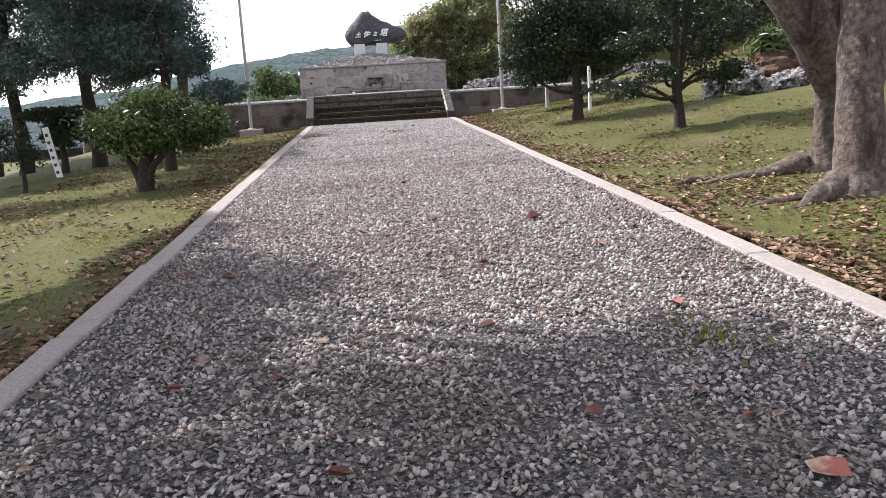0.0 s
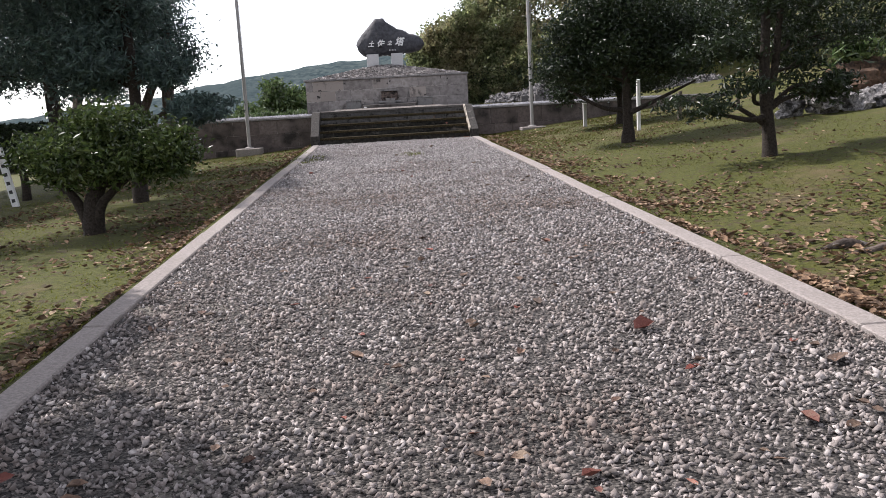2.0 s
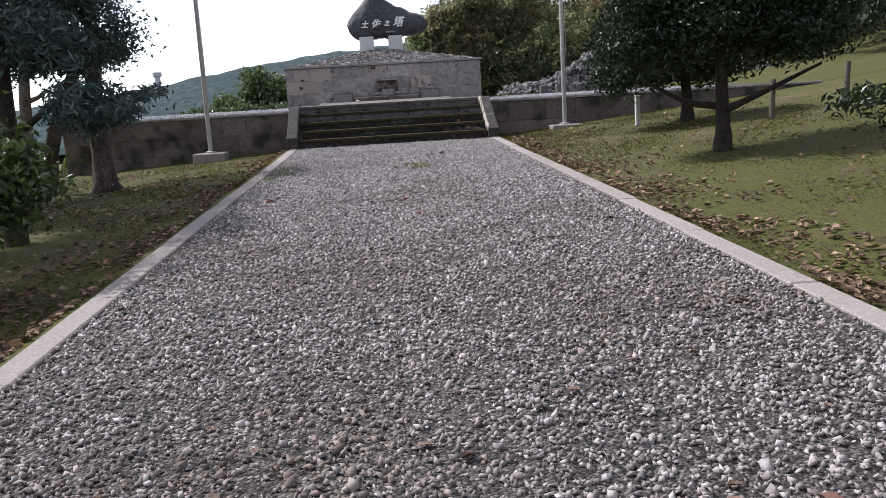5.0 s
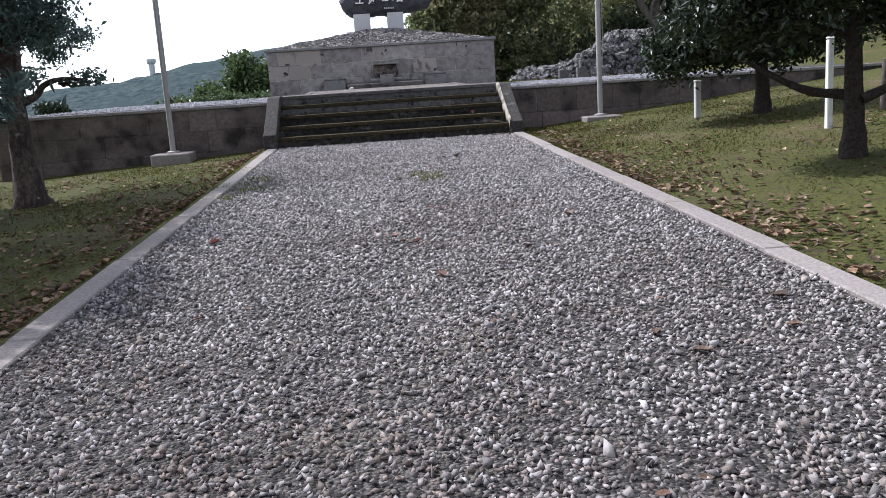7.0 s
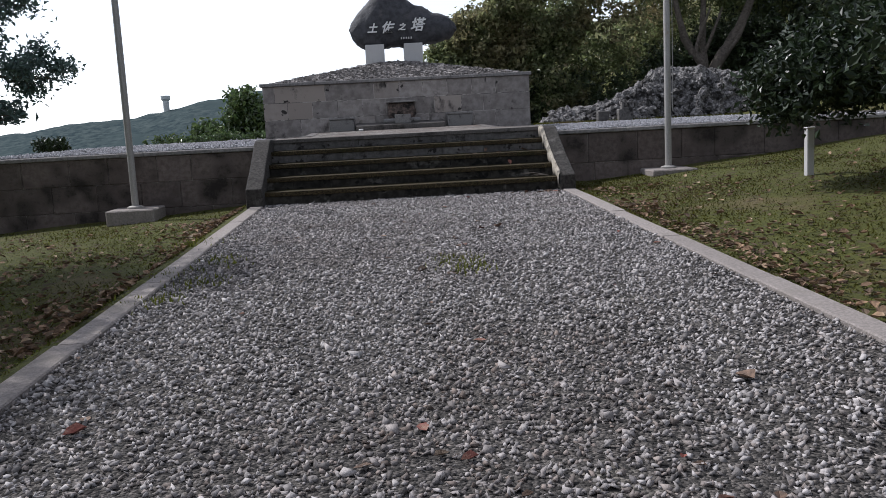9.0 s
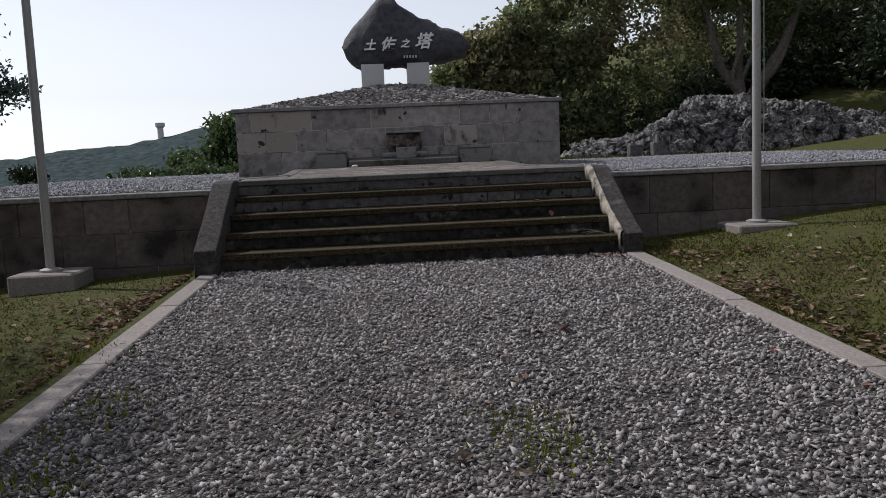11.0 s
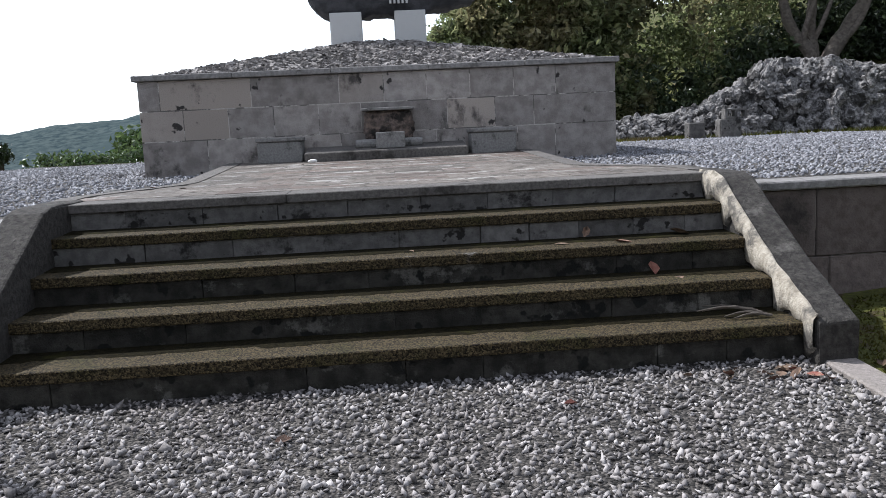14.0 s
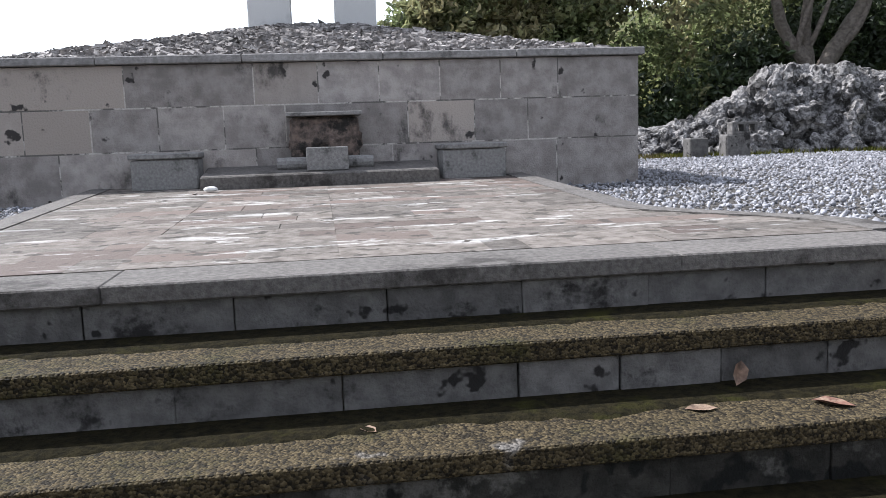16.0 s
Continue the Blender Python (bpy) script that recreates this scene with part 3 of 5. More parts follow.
def cheek(name, x0, x1, raw_side):
    """A sloping side wall of the stairs: upright foot, raked top, level head."""
    prof = [(28.86, 0.30), (28.86, 1.07), (28.93, 1.10), (29.30, 1.30), (30.18, 1.765), (30.32, 1.795), (30.95, 1.795), (30.95, 0.30)]
    if raw_side:
        prof = [(28.96, 0.30), (28.96, 1.03), (29.02, 1.06), (29.34, 1.21), (29.50, 1.27), (30.32, 1.755), (30.44, 1.785), (30.95, 1.785), (30.95, 0.30)]
    bm = bmesh.new()
    rows = []
    xs = np.linspace(x0, x1, 5)
    for x in xs:
        rows.append([bm.verts.new((x, y, z)) for y, z in prof])
    for a, b in zip(rows[:-1], rows[1:]):
        for q in range(len(prof)):
            w = (q + 1) % len(prof)
            bm.faces.new((a[q], b[q], b[w], a[w]))
    bm.faces.new(rows[0][::-1]), bm.faces.new(rows[-1])
    bmesh.ops.recalc_face_normals(bm, faces=bm.faces)
    bmesh.ops.bevel(bm, geom=[e for e in bm.edges if e.is_boundary or len(e.link_faces) == 2 and e.calc_face_angle(0) > 0.5], offset=0.018, segments=2, affect="EDGES", profile=0.5)
    bmesh.ops.triangulate(bm, faces=bm.faces)
    bmesh.ops.subdivide_edges(bm, edges=[e for e in bm.edges if e.calc_length() > 0.14], cuts=2)
    for v in bm.verts:
        v.co += 0.010 * noise.noise_vector(v.co * 6)
    me = bpy.data.meshes.new(name)
    bm.to_mesh(me)
    bm.free()
    me.materials.append(M_CHEEK)
    ob = tagged(new(name, me), "dark weathered concrete side wall sloping down the steps", "wall", kind="structure")
    if raw_side:
        skin = []
        for t in np.linspace(0, 1, 60):
            y = 28.985 + 1.72 * t
            top = float(np.interp(y, [q[0] for q in prof[2:-1]], [q[1] for q in prof[2:-1]]))
            fade = min(1, 10 * t + 0.6, 8 * (1 - t) + 0.1)
            wave = noise.fractal(Vector((y * 4.5, 3, 0)), 0.8, 2.0, 4)
            wt = (0.020 + 0.024 * noise.noise(Vector((y * 6, 0, 0)))) * fade
            foot_z = 0.79 + RISE * sum(y >= v for v in STEP_Y)
            wd = max(0.05, (top - 0.02 - foot_z) * (0.86 + 0.5 * wave)) * min(1, 6 * (1 - t) + 0.3)
            skin += [(x0 + wt, y, top - 0.02), (x0 + wt * 0.75, y, top + 0.013), (x0 + 0.012, y, top + 0.013), (x0 - 0.019, y, top - 0.02), (x0 - 0.024, y, top - 0.02 - wd * 0.5), (x0 - 0.022, y, top - 0.02 - wd * 0.9), (x0 + 0.03, y, top - 0.03 - wd)]
        k7 = (np.arange(59)[:, None] * 7 + np.arange(6)[None]).ravel()
        part("bare_patch", mesh_of("bare_patch", np.array(skin), np.stack([k7, k7 + 1, k7 + 8, k7 + 7], -1), M_RAW, True), ob, "pale bare plaster where the facing broke away")
    return ob


cheek("stair_wall_left", -1.69, -1.44, False)
cheek("stair_wall_right", 3.09, 3.33, True)


# ---- retaining walls ----
def retaining(name, x0, x1, y, z0, z1, courses, seed):
    r = np.random.default_rng(seed)
    ob = tagged(empty(name, (x0 + x1) / 2, y, z0), "low retaining wall of stained brownish stone blocks with a thin coping", "wall", kind="structure")
    block("wall_core", x0 + 0.01, x1 - 0.01, y + 0.02, y + 0.36, z0, z1 - 0.02, M_MORTAR, ob, 0)
    for c in range(courses):
        a, b = z0 + (z1 - z0) * c / courses, z0 + (z1 - z0) * (c + 1) / courses
        x = x0 - (0.3 if c % 2 else 0)
        while x < x1 - 0.02:
            w = r.uniform(0.55, 0.95)
            p, q = max(x, x0), min(x + w, x1)
            if x1 - q < 0.25:
                q = x1
            if q - p > 0.05:
                block("wall_stone", p + 0.004, q - 0.004, y + r.uniform(-0.005, 0.004), y + 0.2, a + 0.003, b - 0.003, M_WALL, ob, 0.008)
            x = q if q == x1 else x + w
    x = x0
    while x < x1 - 0.02:
        w = min(r.uniform(1.0, 1.4), x1 - x)
        block("coping_stone", x, x + w - 0.005, y - 0.035, y + 0.37, z1, z1 + 0.065, M_COPING, ob, 0.01)
        x += w
    return ob


retaining("wall_left", -7.3, -1.70, 30.58, 0.30, 1.62, 3, 21)
retaining("wall_right", 3.34, 12.2, 30.58, 0.60, 1.62, 2, 22)
side = tagged(empty("wall_side", -7.3, 33, 0.0), "low stone retaining wall closing the gravel terrace", "wall", kind="structure")
block("wall_stone", -7.30, -6.95, 30.95, 44, -1.0, 1.69, M_WALL, side, 0.01)

# ---- terrace, apron ----
ty, tx = np.arange(30.87, 44.2, 0.7), np.linspace(-6.95, 11.8, 28)
TX, TY = np.meshgrid(tx, ty)


def terrace_z(x, y):
    return 1.688 + 0.012 * np.minimum(y - 31, 6) + 0 * x


k = (np.arange(len(ty) - 1)[:, None] * len(tx) + np.arange(len(tx) - 1)[None]).ravel()
terrace = tagged(new("terrace", mesh_of("terrace", np.stack([TX, TY, terrace_z(TX, TY)], -1).reshape(-1, 3), np.stack([k, k + 1, k + 1 + len(tx), k + len(tx)], -1), M_BED, True)), "level terrace of pale grey gravel", "terrace", kind="structure")
gravel(27000, 2.6, 9.8, 30.95, 41.0, 0.038, M_PALE, "terrace_gravel", "pale grey gravel spread over the terrace", terrace_z, 12, False)
gravel(18000, -6.9, -0.95, 30.95, 42.5, 0.042, M_PALE, "terrace_gravel", "pale grey gravel spread over the terrace", terrace_z, 13, False)


def apron_z(y):
    return 1.771 + 0.022 * (y - 30.6)


def apron_edge(y):
    """Half-open limits of the paving at y: it flares towards the steps."""
    t = float(smooth(32.3, 31.2, y))
    return -0.90 - 0.64 * t - 0.03 * max(0, y - 32.6), 2.43 + 0.67 * t + 0.02 * max(0, y - 32.6)


apron = tagged(empty("apron", 0.75, 33, 1.8), "paved forecourt of worn uneven pale and brown stone slabs", "pavement", kind="structure")
bed = [(x, y, apron_z(y) - 0.004) for y in np.linspace(30.965, 35.38, 20) for x in np.linspace(*apron_edge(y), 6)]
k = (np.arange(19)[:, None] * 6 + np.arange(5)[None]).ravel()
part("paving_bed", mesh_of("paving_bed", np.array(bed), np.stack([k, k + 1, k + 7, k + 6], -1), M_DARKMORTAR), apron)
r = np.random.default_rng(31)
for zone in range(4):
    y = 30.97
    while y < 35.36:
        d = min(r.uniform(0.13, 0.30), 35.37 - y)
        if 35.37 - y - d < 0.08:
            d = 35.37 - y
        lo, hi = apron_edge(y + d / 2)
        a, b = (lo, 0.02, 0.86, 1.62, hi)[zone], (lo, 0.02, 0.86, 1.62, hi)[zone + 1]
        x = a
        while x < b - 0.03:
            w = min(r.uniform(0.25, 0.75), b - x)
            if b - x - w < 0.15:
                w = b - x
            zz = apron_z(y + d / 2)
            ob = block("paving_slab", x + 0.001, x + w - 0.001, y + 0.001, y + d - 0.001, zz - 0.05, zz + r.uniform(-0.0006, 0.0006), M_SLAB, apron, 0.0)
            ob.rotation_euler = (0.022, 0, 0)
            x += w
        y += d
for sgn in (0, 1):
    cuts = (30.97, 31.42, 31.95, 32.5, 33.45, 34.4, 35.37)
    for ya, yb in zip(cuts[:-1], cuts[1:]):
        ys = np.linspace(ya + 0.003, yb - 0.003, 6)
        ring = []
        for v in ys:
            e0 = apron_edge(v)[sgn]
            e1 = e0 + (-0.17 if sgn == 0 else 0.17)
            zt = apron_z(v) + 0.006
            ring += [(e0, v, zt - 0.08), (e0, v, zt), (e1, v, zt), (e1, v, zt - 0.14)]
        k4 = (np.arange(5)[:, None] * 4 + np.arange(3)[None]).ravel()
        quads = np.stack([k4, k4 + 1, k4 + 5, k4 + 4], -1).tolist() + [[0, 3, 2, 1], [20, 21, 22, 23]]
        part("edge_slab", mesh_of("edge_slab", np.array(ring), quads, M_NOSING), apron)

# ---- plinth with its mound ----
PX0, PX1, PY0, PY1, PZ0, PZ1 = -2.20, 3.80, 35.40, 39.8, 1.72, 2.93
plinth = tagged(empty("plinth", 0.8, 37.6, PZ0), "large square plinth of stained grey-brown stone blocks with a flat coping", "plinth", kind="structure")
block("plinth_core", PX0 + 0.03, PX1 - 0.03, PY0 + 0.0035, PY1 - 0.03, PZ0, PZ1 - 0.01, M_MORTAR, plinth, 0)
r = np.random.default_rng(41)
COURSE = (1.70, 2.185, 2.56, 2.93)
JOINTS = ((-2.2, -1.40, -0.62, 0.26, 0.86, 1.47, 2.51, 3.0, 3.80), (-2.2, -1.67, -1.12, -0.56, 0.0, 0.53, 1.62, 2.23, 2.73, 3.80), (-2.2, -1.94, -0.82, 0.27, 0.83, 1.37, 1.92, 2.48, 3.02, 3.80))
for c in range(3):
    for a, b in zip(JOINTS[c][:-1], JOINTS[c][1:]):
        block("plinth_stone", a + 0.006, b - 0.006, PY0 + r.uniform(-0.002, 0.002), PY0 + 0.2, COURSE[c] + 0.006, COURSE[c + 1] - 0.006, M_BLOCK, plinth, 0.002)
        if c < 3:
            block("plinth_stone", a + 0.0045, b - 0.0045, PY1 - 0.2, PY1, COURSE[c] + 0.004, COURSE[c + 1] - 0.004, M_BLOCK, plinth, 0.006)
    y = PY0 + 0.205
    while y < PY1 - 0.25:
        d = min(r.uniform(0.6, 0.95), PY1 - 0.205 - y)
        for xa, xb in ((PX0, PX0 + 0.2), (PX1 - 0.2, PX1)):
            block("plinth_stone", xa, xb, y + 0.004, y + d - 0.004, COURSE[c] + 0.004, COURSE[c + 1] - 0.004, M_BLOCK, plinth, 0.006)
        y += d
for x0, x1, y0, y1 in [(PX0 - 0.05 + 1.22 * q, PX0 - 0.05 + 1.22 * (q + 1) - 0.005, PY0 - 0.05, PY0 + 0.26) for q in range(5)] + [(PX0 - 0.05, PX0 + 0.25, PY0 + 0.265, PY1 + 0.04), (PX1 - 0.25, PX1 + 0.05, PY0 + 0.265, PY1 + 0.04), (PX0 + 0.255, PX1 - 0.255, PY1 - 0.24, PY1 + 0.04)]:
    block("coping_stone", x0, x1, y0, y1, PZ1, PZ1 + 0.065 + r.uniform(0, 0.006), M_COPING, plinth, 0.008)


def mound_z(x, y):
    return 2.95 + 0.56 * np.clip(1.12 - np.maximum(np.abs(x - 0.8) / 3.0, np.abs(y - 37.65) / 2.2) * 1.08, 0, 1)


mx, my = np.meshgrid(np.linspace(PX0 + 0.2, PX1 - 0.2, 25), np.linspace(PY0 + 0.2, PY1 - 0.2, 19))
k = (np.arange(18)[:, None] * 25 + np.arange(24)[None]).ravel()
mound = tagged(new("mound", mesh_of("mound", np.stack([mx, my, mound_z(mx, my) - 0.03], -1).reshape(-1, 3), np.stack([k, k + 1, k + 26, k + 25], -1), M_MOUND, True)), "low heap of flat grey rubble filling the plinth", "rubble heap", kind="structure")
r = np.random.default_rng(42)
q = r.uniform(0, 1, (11000, 2))
cx, cy = PX0 + 0.15 + q[:, 0] * (PX1 - PX0 - 0.3), PY0 + 0.15 + q[:, 1] * (PY1 - PY0 - 0.3)
tagged(new("mound_rubble", mesh_of("mound_rubble", *cobbles(11000, np.stack([cx, cy, mound_z(cx, cy)], 1), 0.082 * r.lognormal(0, 0.28, 11000), r, 0.36, 0.22), M_MOUND)), "flat broken grey stones heaped on the plinth", "rubble", kind="stuff")

# ---- the stele ----
TOP = ((-0.26, 4.36), (-0.22, 4.50), (-0.02, 4.76), (0.22, 4.99), (0.42, 5.22), (0.55, 5.37), (0.84, 5.32), (1.12, 5.08), (1.45, 4.87), (1.79, 4.72), (2.18, 4.59), (2.32, 4.45), (2.42, 4.26))
BOTTOM = ((-0.26, 4.34), (-0.19, 4.12), (-0.08, 3.97), (0.08, 3.88), (0.60, 3.89), (1.50, 3.91), (1.95, 3.98), (2.25, 4.10), (2.42, 4.24))
nu, nv = 70, 44
verts = []
for u in range(nu):
    x = -0.26 + 2.68 * (0.5 - 0.5 * math.cos(math.pi * u / (nu - 1)))
    top, bot = np.interp(x, *zip(*TOP)), np.interp(x, *zip(*BOTTOM))
    half, mid = max((top - bot) / 2, 0.004), (top + bot) / 2
    thick = 0.36 * min(1, math.sqrt(max(0.0, 1 - ((x - 1.08) / 1.36) ** 4)) + 0.03)
    for v in range(nv):
        a = 2 * math.pi * v / nv
        c, s = math.cos(a), math.sin(a)
        py_, pz_ = math.copysign(abs(c) ** 0.55, c) * thick, math.copysign(abs(s) ** 0.8, s) * half
        p = Vector((x, 37.80 + py_ * (1 - 0.35 * max(0, s)), mid + pz_))
        d = 0.085 * noise.fractal(p * 2.6, 0.75, 2.1, 5)
        verts.append((p.x + d * 0.5, p.y + (d * 0.25 if py_ < 0 else d), p.z + d * s))
k = np.arange(nu - 1)[:, None] * nv
v = np.arange(nv)[None]
faces = np.stack([k + v, k + (v + 1) % nv, k + nv + (v + 1) % nv, k + nv + v], -1).reshape(-1, 4)
stele = tagged(empty("memorial_stele", 0.8, 37.7, 3.45), "huge dark boulder with white characters on two granite blocks", "monument")
part("boulder", mesh_of("boulder", verts, faces, M_STELE, True), stele, "dark natural boulder")
for x0, x1 in ((0.11, 0.58), (1.07, 1.53)):
    ob = block("support", x0, x1, 37.48, 38.0, 3.38, 3.955, M_GRANITE, stele, 0.008)
    ob["label"] = "pale granite support block"


def writing(name, text, x, y, z, size, parent, mat, shear=0.0, gap=1.0):
    cu = bpy.data.curves.new(name, "FONT")
    cu.body, cu.size, cu.extrude, cu.shear, cu.space_character, cu.align_x, cu.offset = text, size, 0.02, shear, gap, "LEFT", 0.007
    tmp = new("lettering", cu)
    bpy.context.view_layer.update()
    me = bpy.data.meshes.new_from_object(tmp.evaluated_get(bpy.context.evaluated_depsgraph_get()))
    bpy.data.objects.remove(tmp)
    me.materials.clear()
    me.materials.append(mat)
    me.transform(pose(x, y, z, 90, 0, 0))
    return part(name, me, parent)


for ch, x, z, size in (("土", 0.19, 4.25, 0.24), ("佐", 0.53, 4.24, 0.29), ("之", 0.95, 4.28, 0.18), ("塔", 1.24, 4.26, 0.34)):
    writing("character", ch, x, 37.425, z, size, stele, M_WHITE, 0.3)["label"] = "white carved character"
for q in range(5):
    block("small_writing", 1.00 + q * 0.06, 1.035 + q * 0.06, 37.405, 37.45, 4.05, 4.10, M_GRANITE, stele, 0)

# ---- altar group ----
altar = tagged(empty("altar_step", 0.82, 35.0, 1.88), "thin grey stone altar slab laid on the paving", "altar slab")
sx, sy, sz = (-0.16, 1.80), (34.78, 35.39), (1.972, 2.03)
sv = [(sx[0], sy[0], 1.85), (sx[1], sy[0], 1.85), (sx[1], sy[1], 1.85), (sx[0], sy[1], 1.85), (sx[0], sy[0], sz[0] - 0.012), (sx[1], sy[0], sz[0] - 0.012), (sx[1] - 0.01, sy[0] + 0.012, sz[0]), (sx[0] + 0.01, sy[0] + 0.012, sz[0]), (sx[1], sy[1], sz[1]), (sx[0], sy[1], sz[1])]
part("slab", mesh_of("slab", sv, [(0, 1, 5, 4), (4, 5, 6, 7), (7, 6, 8, 9), (1, 2, 8, 5), (3, 0, 4, 9), (2, 3, 9, 8)], M_NOSING), altar)
shrine = tagged(empty("altar", 0.86, 35.2, 1.98), "rough brown stone offering altar with a thin slab top", "altar")
boulder("body", 0.865, 35.25, 2.22, 0.31, 0.15, 0.25, M_ROUGHSTONE, 3, 0.12, 4, 2.0, shrine)
block("body_stone", 0.57, 1.16, 35.14, 35.39, 1.985, 2.44, M_ROUGHSTONE, shrine, 0.03)
block("top", 0.54, 1.19, 35.08, 35.39, 2.445, 2.48, M_GREYSTONE, shrine, 0.006)
censer = tagged(empty("incense_stand", 0.86, 34.99, 1.985), "square grey stone incense block on low stone bars", "incense stand")
part("bar", mesh_of("bar", *tube([(v, 35.07, 2.045) for v in (0.45, 0.452, 0.56, 0.66, 0.86, 1.06, 1.16, 1.268, 1.27)], [0.001, 0.054, 0.056, 0.055, 0.054, 0.055, 0.056, 0.054, 0.001], 12, 0.02), M_GREYSTONE), censer)
block("box", 0.70, 1.05, 34.88, 35.015, 1.986, 2.18, M_GREYSTONE, censer, 0.006)
for x0, x1 in ((-0.74, -0.20), (1.87, 2.43)):
    tub = tagged(empty("stone_trough", (x0 + x1) / 2, 35.2, 1.87), "low grey stone flower trough against the plinth", "trough", "flower troughs")
    block("body", x0, x1, 35.02, 35.385, 1.86, 2.12, M_GREYSTONE, tub, 0.012)
    block("rim", x0 - 0.015, x1 + 0.015, 35.005, 35.385, 2.124, 2.17, M_GREYSTONE, tub, 0.008)
for x0, x1, z1, y in ((6.74, 7.06, 2.08, 40.7), (7.34, 7.76, 2.12, 40.65)):
    tagged(block("stone_block", x0, x1, y, y + 0.28, 1.74, z1, M_RISER, None, 0.02), "small squared grey stone by the rock outcrop", "stone", "loose stones")
hollow = tagged(empty("concrete_block", 7.66, 40.8, 2.12), "hollow grey concrete block lying on a squared stone", "concrete block")
for name_, x0, x1, z0, z1 in (("shell", 7.44, 7.88, 2.122, 2.165), ("shell", 7.44, 7.88, 2.275, 2.315), ("web", 7.44, 7.49, 2.165, 2.275), ("web", 7.635, 7.685, 2.165, 2.275), ("web", 7.83, 7.88, 2.165, 2.275)):
    block(name_, x0, x1, 40.66, 40.85, z0, z1, M_RISER, hollow, 0.004)

# ---- poles and posts ----
for x, top, zb in ((-3.66, 5.45, 0.85), (5.175, 6.2, 1.02)):
    pole = tagged(empty("flagpole", x, 30.08, zb), "pale painted metal flagpole on a square concrete footing", "flagpole", "flagpoles")
    block("footing", x - 0.38, x + 0.38, 29.72, 30.45, zb - 0.6, zb - 0.05, M_KERB, pole, 0.02)
    part("flange", mesh_of("flange", *tube([(x, 30.08, zb - 0.05), (x, 30.08, zb - 0.02), (x, 30.08, zb)], [0.13, 0.13, 0.06], 20), M_POLE), pole)
    part("shaft", mesh_of("shaft", *tube([(x, 30.08, zb - 0.02), (x, 30.08, 3.0), (x, 30.08, top)], [0.055, 0.052, 0.045], 14), M_POLE, True), pole)
    part("cap", mesh_of("cap", *tube([(x, 30.08, top - 0.01), (x, 30.08, top + 0.05), (x, 30.08, top + 0.1)], [0.07, 0.075, 0.01], 14), M_POLE, True), pole)
    part("pulley", mesh_of("pulley", *tube([(x - 0.16, 30.05, top - 0.08), (x, 30.05, top - 0.06), (x + 0.02, 30.05, top - 0.05)], [0.02, 0.02, 0.02], 8), M_POLE), pole)
    part("rope", mesh_of("rope", *tube([(x + 0.065, 30.02, top - 0.1), (x + 0.07, 30.02, 3.0), (x + 0.062, 30.02, zb + 0.9)], [0.006, 0.006, 0.006], 5), M_POLE), pole)
post = tagged(empty("marker_post", 6.16, 27.25, 0.9), "short square weathered white marker post in the lawn", "post", "marker posts")
block("shaft", 6.11, 6.21, 27.20, 27.30, 0.7, 1.57, M_GRANITE, post, 0.01)
block("cap", 6.10, 6.22, 27.19, 27.31, 1.57, 1.60, M_GRANITE, post, 0.012)
post = tagged(empty("marker_post", 6.55, 23.6, 0.95), "tall square white marker post beside a tree", "post", "marker posts")
block("shaft", 6.515, 6.595, 23.56, 23.64, 0.7, 2.06, M_WHITE, post, 0.01)
block("cap", 6.507, 6.603, 23.552, 23.648, 2.06, 2.10, M_WHITE, post, 0.02)
sign = tagged(empty("sign_post", -7.58, 22.3, -0.05), "leaning white sign post with a column of dark characters", "sign post")
sp = add("board", box_mesh(0.14, 0.09, 1.50, 0.008, M_WHITE, "board"), sign, pose(-0.11, 0, 0.66, 0, -9, 0))
for q in range(6):
    add("written_mark", box_mesh(0.065, 0.012, 0.075, 0.0, M_INK, "written_mark"), sp, pose(0, -0.047, 0.55 - 0.19 * q))

# ---- rocks ----
outcrop = tagged(empty("rock_outcrop", 9.5, 42.3, 1.75), "jagged grey coral limestone outcrop behind the terrace", "rock")
nx_, nz_ = 220, 64
H = ((5.3, 0.10), (5.6, 0.3), (6.0, 0.45), (7.5, 0.62), (8.3, 1.02), (8.8, 1.42), (9.3, 1.48), (10.3, 1.48), (11.3, 1.30), (12.3, 1.12), (13.4, 0.95), (16.0, 0.8), (18.0, 0.2))
verts = []
for a in range(nx_):
    x = 5.3 + 12.7 * a / (nx_ - 1)
    h = float(np.interp(x, *zip(*H)))
    for b in range(nz_):
        t = b / (nz_ - 1)
        ang = math.pi * t
        yb, zb = 42.4 - 0.9 * math.cos(ang) * (0.4 + 0.6 * min(1, h)), 1.70 + h * math.sin(ang) ** 0.7 * 1.03
        p = Vector((x, yb, zb))
        crag = noise.ridged_multi_fractal(p * 1.5, 0.8, 2.2, 5, 1.0, 2.0) - 1.0
        fine = noise.fractal(p * 7, 0.7, 2.1, 3)
        d = (0.20 * crag + 0.07 * fine) * min(1.0, h)
        verts.append((x + 0.1 * noise.noise(p * 4), yb - d * math.cos(ang) * 1.1 - 0.25 * math.sin(x * 1.7) * math.sin(ang), zb + d * math.sin(ang)))
k = np.arange(nx_ - 1)[:, None] * nz_
v = np.arange(nz_ - 1)[None]
part("crag", mesh_of("crag", verts, np.stack([k + v, k + v + 1, k + nz_ + v + 1, k + nz_ + v], -1).reshape(-1, 4), M_CORAL), outcrop)
r = np.random.default_rng(51)
shapes = []
for q in range(10):
    tmp = boulder("crag_stone", 0, 0, 0, 1, 0.8, 0.75, M_CORAL, q + 1, 0.5, 3, 1.5)
    shapes.append(tmp.data)
    bpy.data.objects.remove(tmp)
